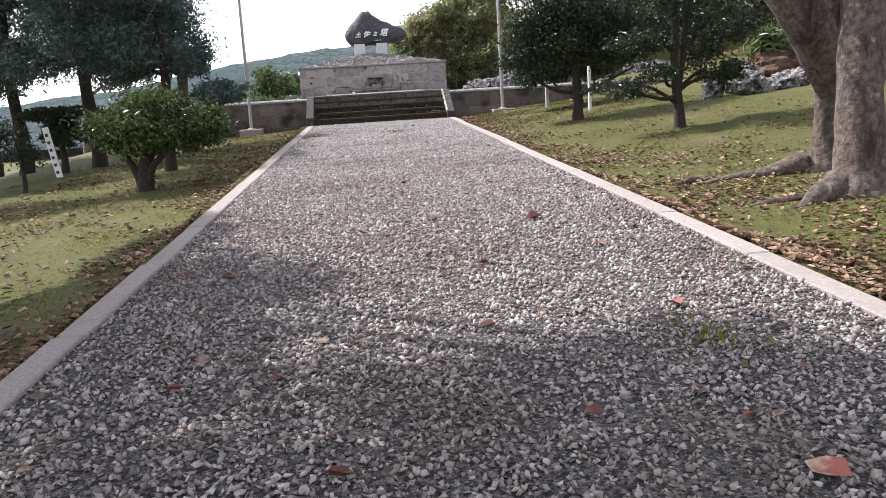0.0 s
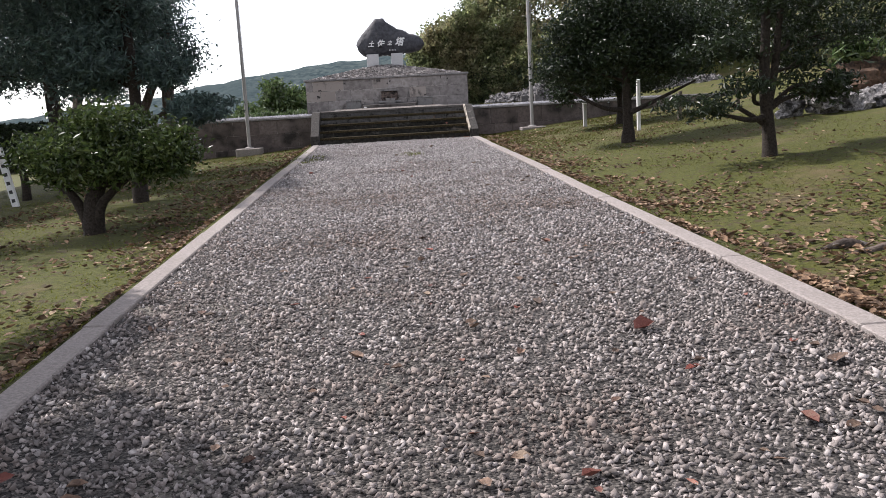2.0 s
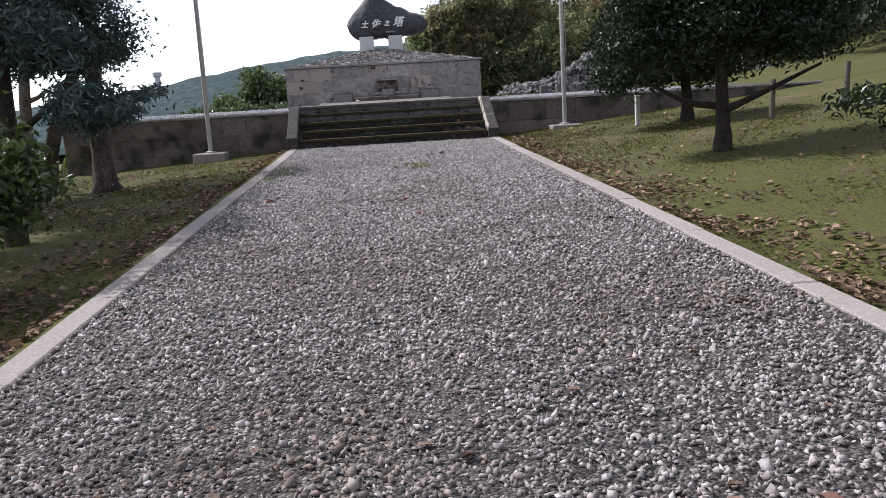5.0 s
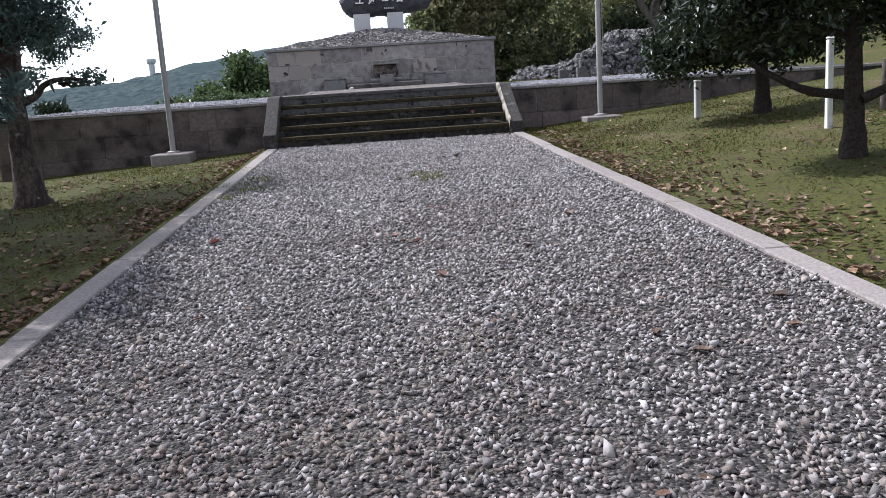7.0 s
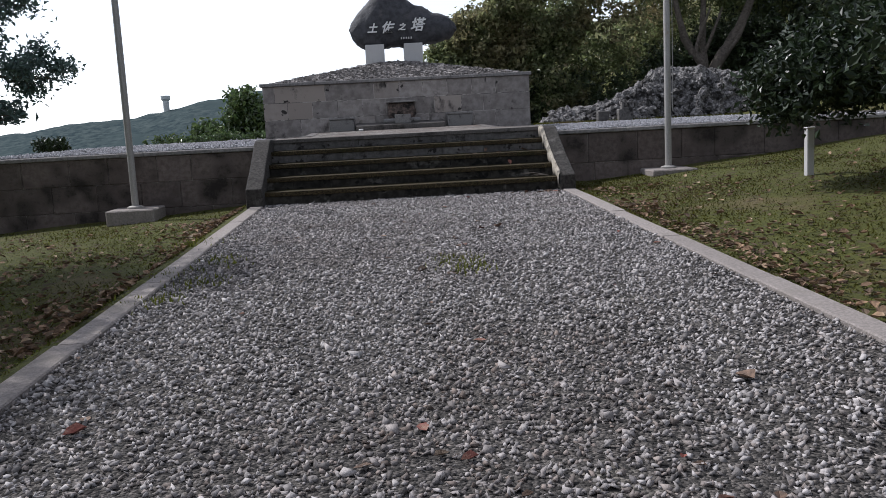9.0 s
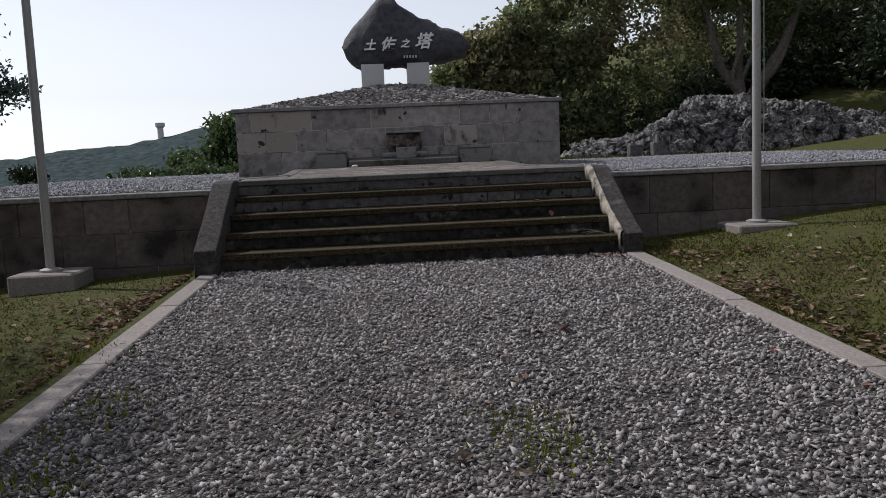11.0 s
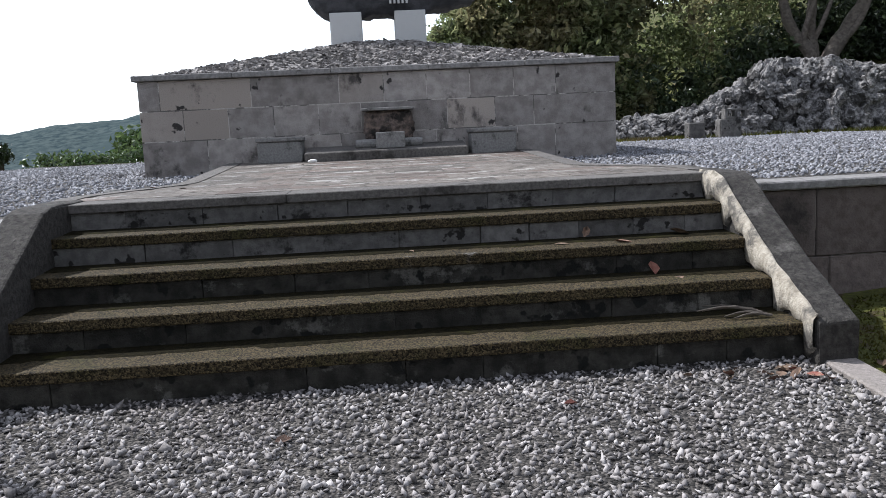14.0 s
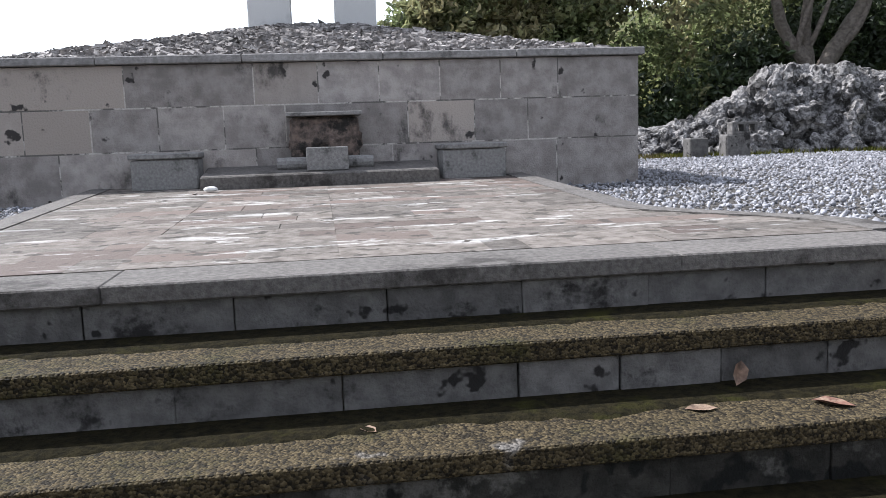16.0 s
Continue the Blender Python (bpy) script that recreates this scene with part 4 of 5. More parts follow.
for q in range(290):
    x = 5.4 + 8.6 * r.uniform() ** 1.1
    h = float(np.interp(x, *zip(*H)))
    a = r.uniform(0, 1)
    y, z = 41.95 - 0.75 * (1 - a) * (0.4 + 0.6 * min(1, h)) - 0.25 * math.sin(x * 1.7) * a + r.normal() * 0.06, 1.74 + h * a ** 0.8 * 0.97
    k_ = r.uniform(0.10, 0.24) * (0.7 if h < 0.6 else 1.0)
    ob = add("crag_stone", shapes[q % 10], outcrop)
    ob.matrix_local = Matrix.Translation((-9.5, -42.3, -1.75)) @ pose(x, y, z, r.uniform(0, 360), r.uniform(0, 360), r.uniform(0, 360)) @ Matrix.Scale(k_, 4)
heap = tagged(empty("rock_heap", 9.9, 20.9, 1.05), "small heap of grey limestone boulders on the lawn", "rock")
r = np.random.default_rng(58)
for q in range(16):
    x, y = 9.15 + 0.16 * q + r.normal() * 0.15, 20.7 + r.uniform(-0.35, 0.5)
    k_ = r.uniform(0.20, 0.34) * (1.25 if q in (1, 2, 3, 5) else 1.0)
    boulder("rock", x, y, float(ground_z(x, y)) + k_ * (0.9 if q in (1, 2, 3, 5) else 0.4), k_, k_ * 0.85, k_ * 0.8, M_CORAL, q + 70, 0.5, 3, 1.8, heap)
tagged(boulder("earth_bank", 11.45, 22.3, float(ground_z(11.4, 22.3)) + 0.25, 1.15, 0.8, 0.62, M_EARTH, 91, 0.30, 4, 2.4), "bank of bare reddish-brown earth on the slope", "earth bank")

# ---- trees and bushes ----
tree("bush", "round evergreen bush with glossy yellow-green leaves on the lawn", (-3.95, 16, 0.05), [(-3.95, 16, -0.1), (-3.96, 16, 0.25), (-3.9, 16, 0.65), (-3.7, 16, 1.1)], [0.19, 0.15, 0.13, 0.07],
     [(-4.25, 16, 1.32, 0.62, 0.7, 0.42, 3200), (-3.45, 15.9, 1.48, 0.72, 0.8, 0.52, 4400), (-2.85, 16.1, 1.22, 0.52, 0.6, 0.36, 2400), (-3.7, 16.5, 1.5, 0.8, 0.7, 0.45, 2600), (-3.7, 15.4, 1.2, 0.75, 0.5, 0.36, 2400)],
     0.095, 0.5, M_LEAF, M_BARK, 101, category="bush", extra=[([(-3.98, 16, 0.1), (-4.15, 16.0, 0.6), (-4.5, 16, 1.1)], [0.10, 0.07, 0.03]), ([(-3.92, 16, 0.1), (-3.75, 15.9, 0.6), (-3.1, 15.9, 1.1)], [0.10, 0.07, 0.03])])
# Several upper blobs are added above the view to shade the left lawn.
tree("pine", "dark pine with clipped layered foliage on the lawn", (-4.35, 20, 0.2), [(-4.35, 20, 0.0), (-4.33, 20, 0.6), (-4.25, 20, 1.6), (-4.25, 20, 3.2), (-4.4, 20, 5.2)], [0.17, 0.13, 0.12, 0.09, 0.04],
     [(-4.5, 20, 3.0, 1.0, 1.0, 0.6, 5200), (-3.6, 19.8, 2.6, 0.45, 0.5, 0.34, 1500), (-5.3, 20.2, 2.7, 0.9, 0.8, 0.45, 3400), (-4.5, 20, 3.9, 0.9, 0.9, 0.55, 4200), (-5.4, 20.4, 4.6, 1.2, 1.1, 0.6, 4600), (-6.2, 20.4, 3.6, 0.9, 0.9, 0.6, 3400), (-3.0, 19.4, 1.92, 0.55, 0.5, 0.28, 2400), (-6.4, 18.6, 4.8, 1.5, 1.4, 0.6, 4200), (-5.4, 22.6, 5.2, 1.2, 1.2, 0.45, 3000), (-6.0, 18.9, 4.3, 1.0, 1.1, 0.4, 3000), (-5.9, 21.8, 4.9, 1.4, 1.4, 0.6, 4200)],
     0.14, 0.22, M_NEEDLE, M_BARK, 102)
# The last two pines are added to shade the bright lawn behind.
for n, (x, y, h, s) in enumerate(((-9.6, 25.5, 6.6, 1.0), (-7.2, 24.3, 6.0, 0.85), (-12.2, 23.0, 6.5, 1.0), (-10.6, 18.6, 6.4, 1.0), (-11.8, 28.8, 6.5, 1.0), (-14.5, 26.5, 7.0, 1.1))):
    g = float(ground_z(x, y))
    rr = np.random.default_rng(200 + n)
    blobs = [(x + rr.normal() * 1.2 * s, y + rr.normal() * 0.9, g + rr.uniform(0.45, 1.0) * h, 1.5 * s, 1.3 * s, 0.7 * s, 2500) for q in range(6)]
    blobs.append((x, y, g + h, 1.2, 1.2, 0.9, 3000))
    tree("pine", "tall dark pine with dense spreading foliage", (x, y, g), [(x, y, g - 0.2), (x + 0.05, y, g + 0.7), (x - 0.1, y, g + h * 0.45), (x + 0.1, y, g + h)], [0.24, 0.18, 0.15, 0.05], blobs, 0.16, 0.25, M_NEEDLE, M_BARK, 110 + n)
# Out of view; crown blobs sit where they throw shade on the path.
tree("unseen_shade_tree", "unseen tall leafy tree shading the lower end of the path", (-7.0, 9.4, -0.45), [(-7.0, 9.4, -0.7), (-6.9, 9.4, 1.0), (-6.2, 9.2, 3.0), (-5.3, 8.8, 5.0)], [0.3, 0.22, 0.2, 0.1],
     [(-4.3, 8.1, 3.8, 1.1, 1.2, 0.4, 7000), (-5.56, 6.3, 4.1, 1.3, 1, 0.4, 2600), (-5.4, 8.95, 4, 0.85, 0.95, 0.3, 3000), (-5.0, 10.2, 4, 0.85, 0.95, 0.3, 3000), (-5.05, 11.6, 4.1, 0.7, 0.8, 0.3, 2200), (-4.6, 6.6, 4, 1.3, 0.9, 0.35, 5400), (-2.56, 6.38, 5.4, 1.4, 0.9, 0.4, 1900), (-1.1, 5.76, 5.6, 1.3, 0.8, 0.4, 1500), (0.27, 5.55, 5.8, 1.2, 0.7, 0.4, 1500), (-6.63, 7.69, 5.2, 1.4, 1.3, 0.7, 2000), (-5.34, 8.62, 4.6, 1.2, 1, 0.5, 1800)],
     0.20, 0.5, M_DARKLEAF, M_BARK, 120)
# Added out of view to block the sky and darken the lower path.
tree("unseen_shade_tree", "unseen tall leafy tree added to shade the path's lower end", (-5.8, 2.6, -0.5), [(-5.8, 2.6, -0.7), (-5.7, 2.6, 1.2), (-5.3, 2.6, 3.2), (-4.8, 2.7, 5.6)], [0.32, 0.24, 0.2, 0.1],
     [(-4.2, 3.4, 6.0, 2.0, 1.8, 0.8, 2600), (-6.2, 4.2, 5.8, 2.0, 1.8, 0.8, 2600), (-3.0, 1.4, 6.4, 2.0, 1.6, 0.8, 2400), (-3.4, 5.4, 5.8, 1.3, 0.7, 0.4, 1500), (-1.9, 5.2, 5.9, 1.2, 0.6, 0.4, 1300), (-5.0, 5.4, 5.6, 1.2, 0.8, 0.4, 2200), (-6.4, 1.2, 6.0, 2.0, 1.8, 0.8, 2400)], 0.22, 0.5, M_DARKLEAF, M_BARK, 119)
tier = tagged(empty("clipped_tree", -7.85, 23.5, -0.05), "small topiary tree clipped into two dark tiers", "tree")
part("trunk", mesh_of("trunk", *tube([(-7.85, 23.5, -0.2), (-7.83, 23.5, 0.5), (-7.9, 23.5, 1.5)], [0.12, 0.09, 0.05], 9, 0.05), M_BARK, True), tier)
r = np.random.default_rng(61)
for x, z, a, b, n in ((-7.95, 1.68, 0.85, 0.20, 5200), (-7.75, 1.12, 0.62, 0.34, 5200)):
    part("tier", mesh_of("tier", *leaf_cards(crown_points([(x, 23.5, z, a, a, b, n)], r, 60, 0.12, 0.6), 0.09, 0.45, r), M_DARKLEAF), tier)
tree("sapling", "slender young tree with sparse leaves", (-7.25, 19, -0.05), [(-7.25, 19, -0.2), (-7.22, 19, 0.4), (-7.3, 19, 1.2)], [0.06, 0.045, 0.02],
     [(-7.4, 19, 0.95, 0.5, 0.5, 0.4, 700), (-6.95, 19, 0.8, 0.3, 0.3, 0.25, 300), (-7.6, 19, 1.35, 0.45, 0.4, 0.25, 500)], 0.09, 0.4, M_DARKLEAF, M_BARK, 121)
# The highest blobs are added out of view to shade the left lawn.
tree("broadleaf_tree", "dark evergreen tree with a thick mottled trunk near the wall", (-5.05, 26.3, 0.4), [(-5.05, 26.3, 0.2), (-5.08, 26.3, 0.6), (-5.1, 26.3, 1.6), (-5.05, 26.3, 3.0), (-4.9, 26.3, 4.6)], [0.36, 0.24, 0.15, 0.16, 0.06],
     [(-4.75, 26.2, 3.05, 0.6, 0.7, 0.4, 900), (-5.4, 26.3, 3.5, 1.3, 1.1, 0.7, 5200), (-5.4, 26.5, 4.2, 1.1, 1.0, 0.7, 3600), (-6.8, 26.3, 3.1, 1.1, 1.0, 0.6, 3600), (-6.0, 26.6, 4.7, 1.4, 1.2, 0.8, 3600), (-3.95, 26.2, 2.25, 0.4, 0.35, 0.12, 160), (-5.6, 26.6, 5.3, 1.6, 1.5, 0.8, 4200), (-5.5, 26.1, 5.2, 1.1, 1.1, 0.6, 3000), (-6.5, 28.3, 4.9, 1.5, 1.3, 0.8, 3400)],
     0.10, 0.5, M_NEEDLE, M_GREYBARK, 122, extra=[([(-6.3, 26.6, 0.2), (-6.1, 26.5, 1.3), (-5.3, 26.3, 3.0)], [0.2, 0.15, 0.1])])
g = float(ground_z(-13.4, 44.0))
tree("broadleaf_tree", "dark evergreen tree with an open crown beyond the terrace", (-13.4, 44, g), [(-13.4, 44, g - 0.2), (-13.4, 44, g + 0.8), (-13.2, 44, 3.2), (-12.9, 44, 5.6), (-12.8, 44, 7.6)], [0.34, 0.26, 0.21, 0.14, 0.06],
     [(-10.35, 44, 4.25, 1.2, 1.1, 0.85, 2100), (-11.4, 44, 6.6, 1.4, 1.3, 0.75, 2200), (-12.6, 44, 5.0, 1.5, 1.4, 1.1, 3600), (-13.0, 44, 7.6, 1.9, 1.8, 1.0, 3600), (-11.6, 44.2, 3.1, 0.8, 0.8, 0.3, 420), (-14.8, 44.2, 5.6, 1.7, 1.6, 1.2, 3200)],
     0.17, 0.5, M_NEEDLE, M_GREYBARK, 123, spread=0.2)
tree("layered_tree", "small dark-trunked tree with flat layered branches", (6.35, 16.4, 0.6), [(6.35, 16.4, 0.4), (6.36, 16.4, 0.9), (6.28, 16.4, 1.7), (6.3, 16.4, 3.0), (6.4, 16.4, 4.4)], [0.15, 0.105, 0.085, 0.06, 0.03],
     [(5.15, 16.3, 1.45, 0.55, 0.5, 0.20, 700), (5.75, 16.0, 1.72, 0.45, 0.45, 0.2, 500), (7.15, 16.4, 1.68, 0.5, 0.5, 0.26, 1500), (5.6, 16.4, 2.35, 0.7, 0.6, 0.26, 1200), (7.3, 16.5, 2.5, 0.7, 0.6, 0.28, 1200), (6.3, 16.4, 3.2, 1.1, 1.0, 0.4, 2200), (6.9, 16.5, 2.05, 0.4, 0.4, 0.2, 500), (6.3, 16.4, 4.1, 1.4, 1.3, 0.7, 3000)],
     0.10, 0.4, M_DARKLEAF, M_BARK, 123, extra=[([(6.33, 16.4, 1.45), (6.45, 16.45, 1.9), (6.52, 16.4, 2.8), (6.75, 16.5, 4.0)], [0.075, 0.06, 0.05, 0.03]), ([(6.3, 16.38, 1.25), (6.0, 16.3, 1.2), (5.55, 16.2, 1.3), (5.0, 16.2, 1.4)], [0.05, 0.04, 0.03, 0.012]), ([(6.36, 16.4, 1.35), (6.62, 16.4, 1.5), (7.1, 16.4, 1.62)], [0.045, 0.035, 0.015])])
tree("umbrella_tree", "dense dark evergreen tree with a broad low crown", (5.62, 21.4, 0.85), [(5.62, 21.4, 0.6), (5.62, 21.4, 1.1), (5.6, 21.4, 1.7), (5.55, 21.4, 3.2)], [0.18, 0.11, 0.095, 0.06],
     [(4.6, 21.6, 2.35, 0.75, 0.8, 0.42, 3600), (5.4, 21.4, 2.8, 1.0, 1.1, 0.7, 6500), (6.6, 21.4, 2.45, 0.9, 0.9, 0.42, 4600), (5.6, 21.4, 3.5, 1.4, 1.3, 0.6, 6000), (7.2, 21.5, 3.0, 0.8, 0.9, 0.5, 3000), (4.6, 21.6, 3.1, 0.7, 0.8, 0.5, 2600)],
     0.10, 0.5, M_DARKLEAF, M_BARK, 124, clumps=40, extra=[([(5.64, 21.3, 1.35), (6.1, 21.2, 1.55), (7.0, 21.1, 1.95)], [0.06, 0.045, 0.02]), ([(5.6, 21.5, 1.4), (5.1, 21.6, 1.5), (4.4, 21.7, 1.9)], [0.06, 0.045, 0.02])])
tree("umbrella_tree", "round-crowned evergreen tree with glossy leaves beside the wall", (7.0, 26.5, 1.1), [(7.0, 26.5, 0.9), (7.0, 26.5, 1.4), (6.95, 26.5, 2.0), (6.8, 26.5, 3.0)], [0.17, 0.115, 0.095, 0.05],
     [(5.75, 26.4, 2.15, 0.75, 0.8, 0.48, 4200), (6.6, 26.4, 2.55, 1.0, 1.0, 0.62, 5600), (7.7, 26.6, 2.3, 0.8, 0.9, 0.5, 3800), (6.2, 26.7, 2.35, 0.9, 0.8, 0.5, 3000)],
     0.11, 0.5, M_DARKLEAF, M_BARK, 127, clumps=40)
# The lowest crown blob is added out of view to shade the trunks.
tree("old_tree", "large old tree with fused grey-brown trunks and flaring roots", (5.2, 8.9, 0.15), [(5.24, 8.45, -0.2), (5.23, 8.45, 0.18), (5.24, 8.45, 0.5), (5.25, 8.5, 1.2), (5.4, 8.7, 2.3), (5.7, 9.0, 4.2)], [0.58, 0.42, 0.27, 0.22, 0.24, 0.16],
     [(5.4, 9.4, 5.8, 2.6, 2.4, 1.0, 4200), (7.6, 9.0, 6.0, 2.4, 2.2, 1.1, 3600), (6.2, 10.8, 6.6, 2.4, 2.0, 1.0, 3200), (8.8, 11.4, 5.4, 2.2, 2.0, 1.0, 3600), (5.0, 10.2, 4.1, 1.7, 1.4, 0.45, 2600)], 0.16, 0.5, M_DARKLEAF, M_GREYBARK, 125, sides=22, rough=0.045,
     extra=[([(5.72, 10.0, -0.1), (5.72, 10.0, 0.30), (5.74, 10.0, 0.5), (5.75, 10.0, 0.9), (5.74, 9.95, 1.5), (5.78, 9.8, 2.6)], [0.50, 0.32, 0.20, 0.145, 0.14, 0.2]),
            ([(5.70, 9.9, 1.3), (5.45, 9.7, 1.8), (5.08, 9.55, 2.35), (4.4, 9.6, 3.4)], [0.14, 0.24, 0.27, 0.18]),
            ([(5.5, 10.0, 0.46), (5.12, 10.15, 0.33), (4.75, 10.38, 0.255), (4.3, 10.3, 0.205), (4.0, 10.5, 0.14)], [0.15, 0.085, 0.06, 0.04, 0.015]), ([(4.5, 10.5, 0.20), (4.25, 10.55, 0.25), (4.0, 10.6, 0.16)], [0.03, 0.05, 0.02]),
            ([(5.0, 8.42, 0.34), (4.68, 8.30, 0.24), (4.45, 8.22, 0.12)], [0.17, 0.11, 0.04]), ([(4.7, 8.5, 0.2), (4.3, 8.6, 0.17), (3.9, 8.7, 0.09)], [0.06, 0.04, 0.012])])
spiky = tagged(empty("spiky_plant", 11.2, 22.2, 2.0), "bright green spiky plant growing on the earth bank", "plant")
r = np.random.default_rng(65)
part("leaves", mesh_of("leaves", *leaf_cards(crown_points([(11.2, 22.2, 2.45, 0.55, 0.5, 0.40, 420)], r, 14, 0.3, 0.2), 0.34, 0.12, r), M_BRIGHTLEAF), spiky)
tree("sunny_bush", "sunlit pale green bush beyond the terrace wall", (-5.6, 51.5, 0.0), [(-5.6, 51.5, -0.4), (-5.5, 51.5, 1.0), (-5.4, 51.5, 2.4)], [0.2, 0.15, 0.08],
     [(-6.2, 51.5, 2.1, 1.0, 1.0, 0.8, 2200), (-5.1, 51.5, 2.9, 0.9, 1.0, 0.8, 2200), (-4.0, 51.8, 2.5, 1.0, 1.0, 1.0, 2200), (-5.6, 51, 1.5, 1.6, 0.8, 0.7, 2000), (-7.6, 50.5, 1.3, 1.0, 0.8, 0.5, 1000)], 0.26, 0.5, M_BRIGHTLEAF, M_BARK, 126, category="bush")

# ---- the wood behind ----
r = np.random.default_rng(71)
blobs = []


def wood_top(x, y):
    return 4.7 + 0.78 * max(0, x - 2.3)


for n in range(380):
    t = r.uniform(0, 1)
    if n < 190:
        x = 3.0 + 19 * t + r.normal() * 0.3
        y = 45.2 + r.uniform(0, 5) + 0.10 * abs(x - 8) + 4.5 * float(smooth(10.5, 12.5, x))
        top = min(wood_top(x, y), 12.5)
    elif n < 240:
        x, y = 4.2 + 22 * t, 62 + r.uniform(0, 4)
        top = 8.0 + 0.75 * (x - 3.6) + r.normal() * 0.3
    else:
        x, y = 16.5 + r.uniform(0, 8), 12 + 38 * t
        top = float(ground_z(x, y)) + 7.5
    g = float(ground_z(x, y))
    rad = r.uniform(0.9, 1.7) * (0.65 if x < 4.5 else 1.0)
    z = g + 0.4 + (max(top - rad, g + 0.6) - g - 0.4) * r.uniform(0.0, 1.0) ** 0.85
    blobs.append((max(x, 2.2 + rad * 0.8), y, z, rad, rad * 0.9, rad * 0.85, 400))
for q in range(26):
    x = 2.7 + 4.6 * q / 25
    for lev in (0.0, 0.5, 0.95):
        rad = 0.6 + 0.3 * r.uniform()
        blobs.append((x + r.normal() * 0.12, 46 + r.normal() * 0.4, 2.4 + (wood_top(x, 46) - rad - 2.4) * lev + r.normal() * 0.15, rad, rad, rad * 0.8, 330))
close_by = [(*v[:6], 540) for v in blobs[:190] + blobs[380:]]
tagged(new("wood", mesh_of("wood", *merged([leaf_cards(crown_points(close_by, r, 34, 0.15, 0.6), 0.185, 0.55, r), leaf_cards(crown_points(blobs[190:240], r, 30, 0.16, 0.6), 0.26, 0.55, r)]), M_WOOD)), "dense evergreen wood climbing the hillside behind the monument", "wood", kind="stuff")
# Shrubs fill bright gaps under the wood; their leaf colour holds its shade.
low = []
for n in range(150):
    x = 4.2 + 13.5 * r.uniform()
    y = 45.6 + 2.5 * r.uniform() + 1.6 * float(smooth(10.5, 12.5, x))
    rad = r.uniform(0.5, 0.95)
    low.append((x, y, float(ground_z(x, y)) + rad * 0.5 + 1.3 * r.uniform() ** 2, rad, rad, rad * 0.8, 220))
tagged(new("undergrowth", mesh_of("undergrowth", *leaf_cards(crown_points(low, r, 26, 0.16, 0.5), 0.18, 0.55, r), M_SHADEWOOD)), "evergreen undergrowth at the foot of the wood, coloured for shade", "shrubs", kind="stuff")
# Interior shade of this wood is carried by its darker leaf colour.
tagged(new("wood", mesh_of("wood", *leaf_cards(crown_points(blobs[240:380], r, 30, 0.16, 0.6), 0.26, 0.55, r), M_SHADEWOOD)), "wood along the upper edge of the lawn, coloured for shade", "wood", kind="stuff")
for n, (x, lean, rise, thick) in enumerate(((11.75, -0.72, 1.35, 0.17), (11.85, 0.02, 1.6, 0.15), (12.35, 1.1, 1.7, 0.21))):
    y = 45.7 + 0.1 * n
    g = float(ground_z(x, y))
    z = 3.6
    tree("bare_trunk_tree", "crooked pale-trunked tree at the edge of the wood", (x, y, g), [(x, y, g - 0.3), (x - 0.04, y, 0.5 * (g + z)), (x + 0.04, y, z), (x + 0.55 * lean, y + 0.1, z + 0.45 * rise), (x + lean, y, z + rise), (x + 1.6 * lean, y, z + rise + 1.9)], [thick * 1.3, thick * 1.1, thick, thick * 0.85, thick * 0.7, thick * 0.35],
         [(x + lean * 1.6, y, z + 3.4, 1.6, 1.2, 0.9, 1900), (x + lean * 0.8, y + 0.3, z + 3.9, 1.6, 1.2, 0.9, 1900)], 0.17, 0.5, M_WOOD, M_PALEBARK, 130 + n, rough=0.06,
         extra=[([(x + lean * 0.3, y, z + 0.3), (x + 0.5 * lean + 0.25, y - 0.1, z + 0.9), (x + 0.5 * lean + 0.7, y, z + 1.9)], [thick * 0.5, thick * 0.4, thick * 0.2])])

# ---- distance ----
RIDGE = ((-420, -5), (-200, 2), (-112, 7.2), (-100, 9.2), (-81, 10.0), (-70, 11.6), (-58, 14.1), (-36, 17.2), (-12, 20.0), (10, 21.5), (60, 24), (200, 30), (420, 20))
xs = np.arange(-420, 420, 1.6)
rows = []
for q, (dy, f) in enumerate(((-60, 0.0), (-40, 0.35), (-22, 0.68), (-8, 0.92), (0, 1.0), (30, 0.6))):
    z = np.interp(xs, *zip(*RIDGE))
    lump = np.array([noise.fractal(Vector((x * 0.13, q * 3.0, 0)), 0.8, 2.0, 4) for x in xs])
    rows.append(np.stack([xs, np.full_like(xs, 300.0 + dy), -6 + (z + 6) * f + lump * 0.55], -1))
k = (np.arange(5)[:, None] * len(xs) + np.arange(len(xs) - 1)[None]).ravel()
tagged(new("backdrop_ridge", mesh_of("backdrop_ridge", np.vstack(rows), np.stack([k, k + 1, k + 1 + len(xs), k + len(xs)], -1), M_RIDGE, True)), "wooded ridge in the distance, haze put into its colour", "hill", kind="structure")
tower = tagged(empty("watch_tower", -68.6, 299, 10), "pale water tower on the distant ridge", "tower")
part("shaft", mesh_of("shaft", *tube([(-68.6, 299, 8), (-68.6, 299, 12), (-68.6, 299, 15.2)], [1.0, 0.95, 0.95], 14), M_HAZE), tower)
part("head", mesh_of("head", *tube([(-68.6, 299, 15.0), (-68.6, 299, 15.6), (-68.6, 299, 16.6), (-68.6, 299, 16.7)], [1.0, 1.5, 1.5, 0.1], 14), M_HAZE), tower)
r = np.random.default_rng(81)
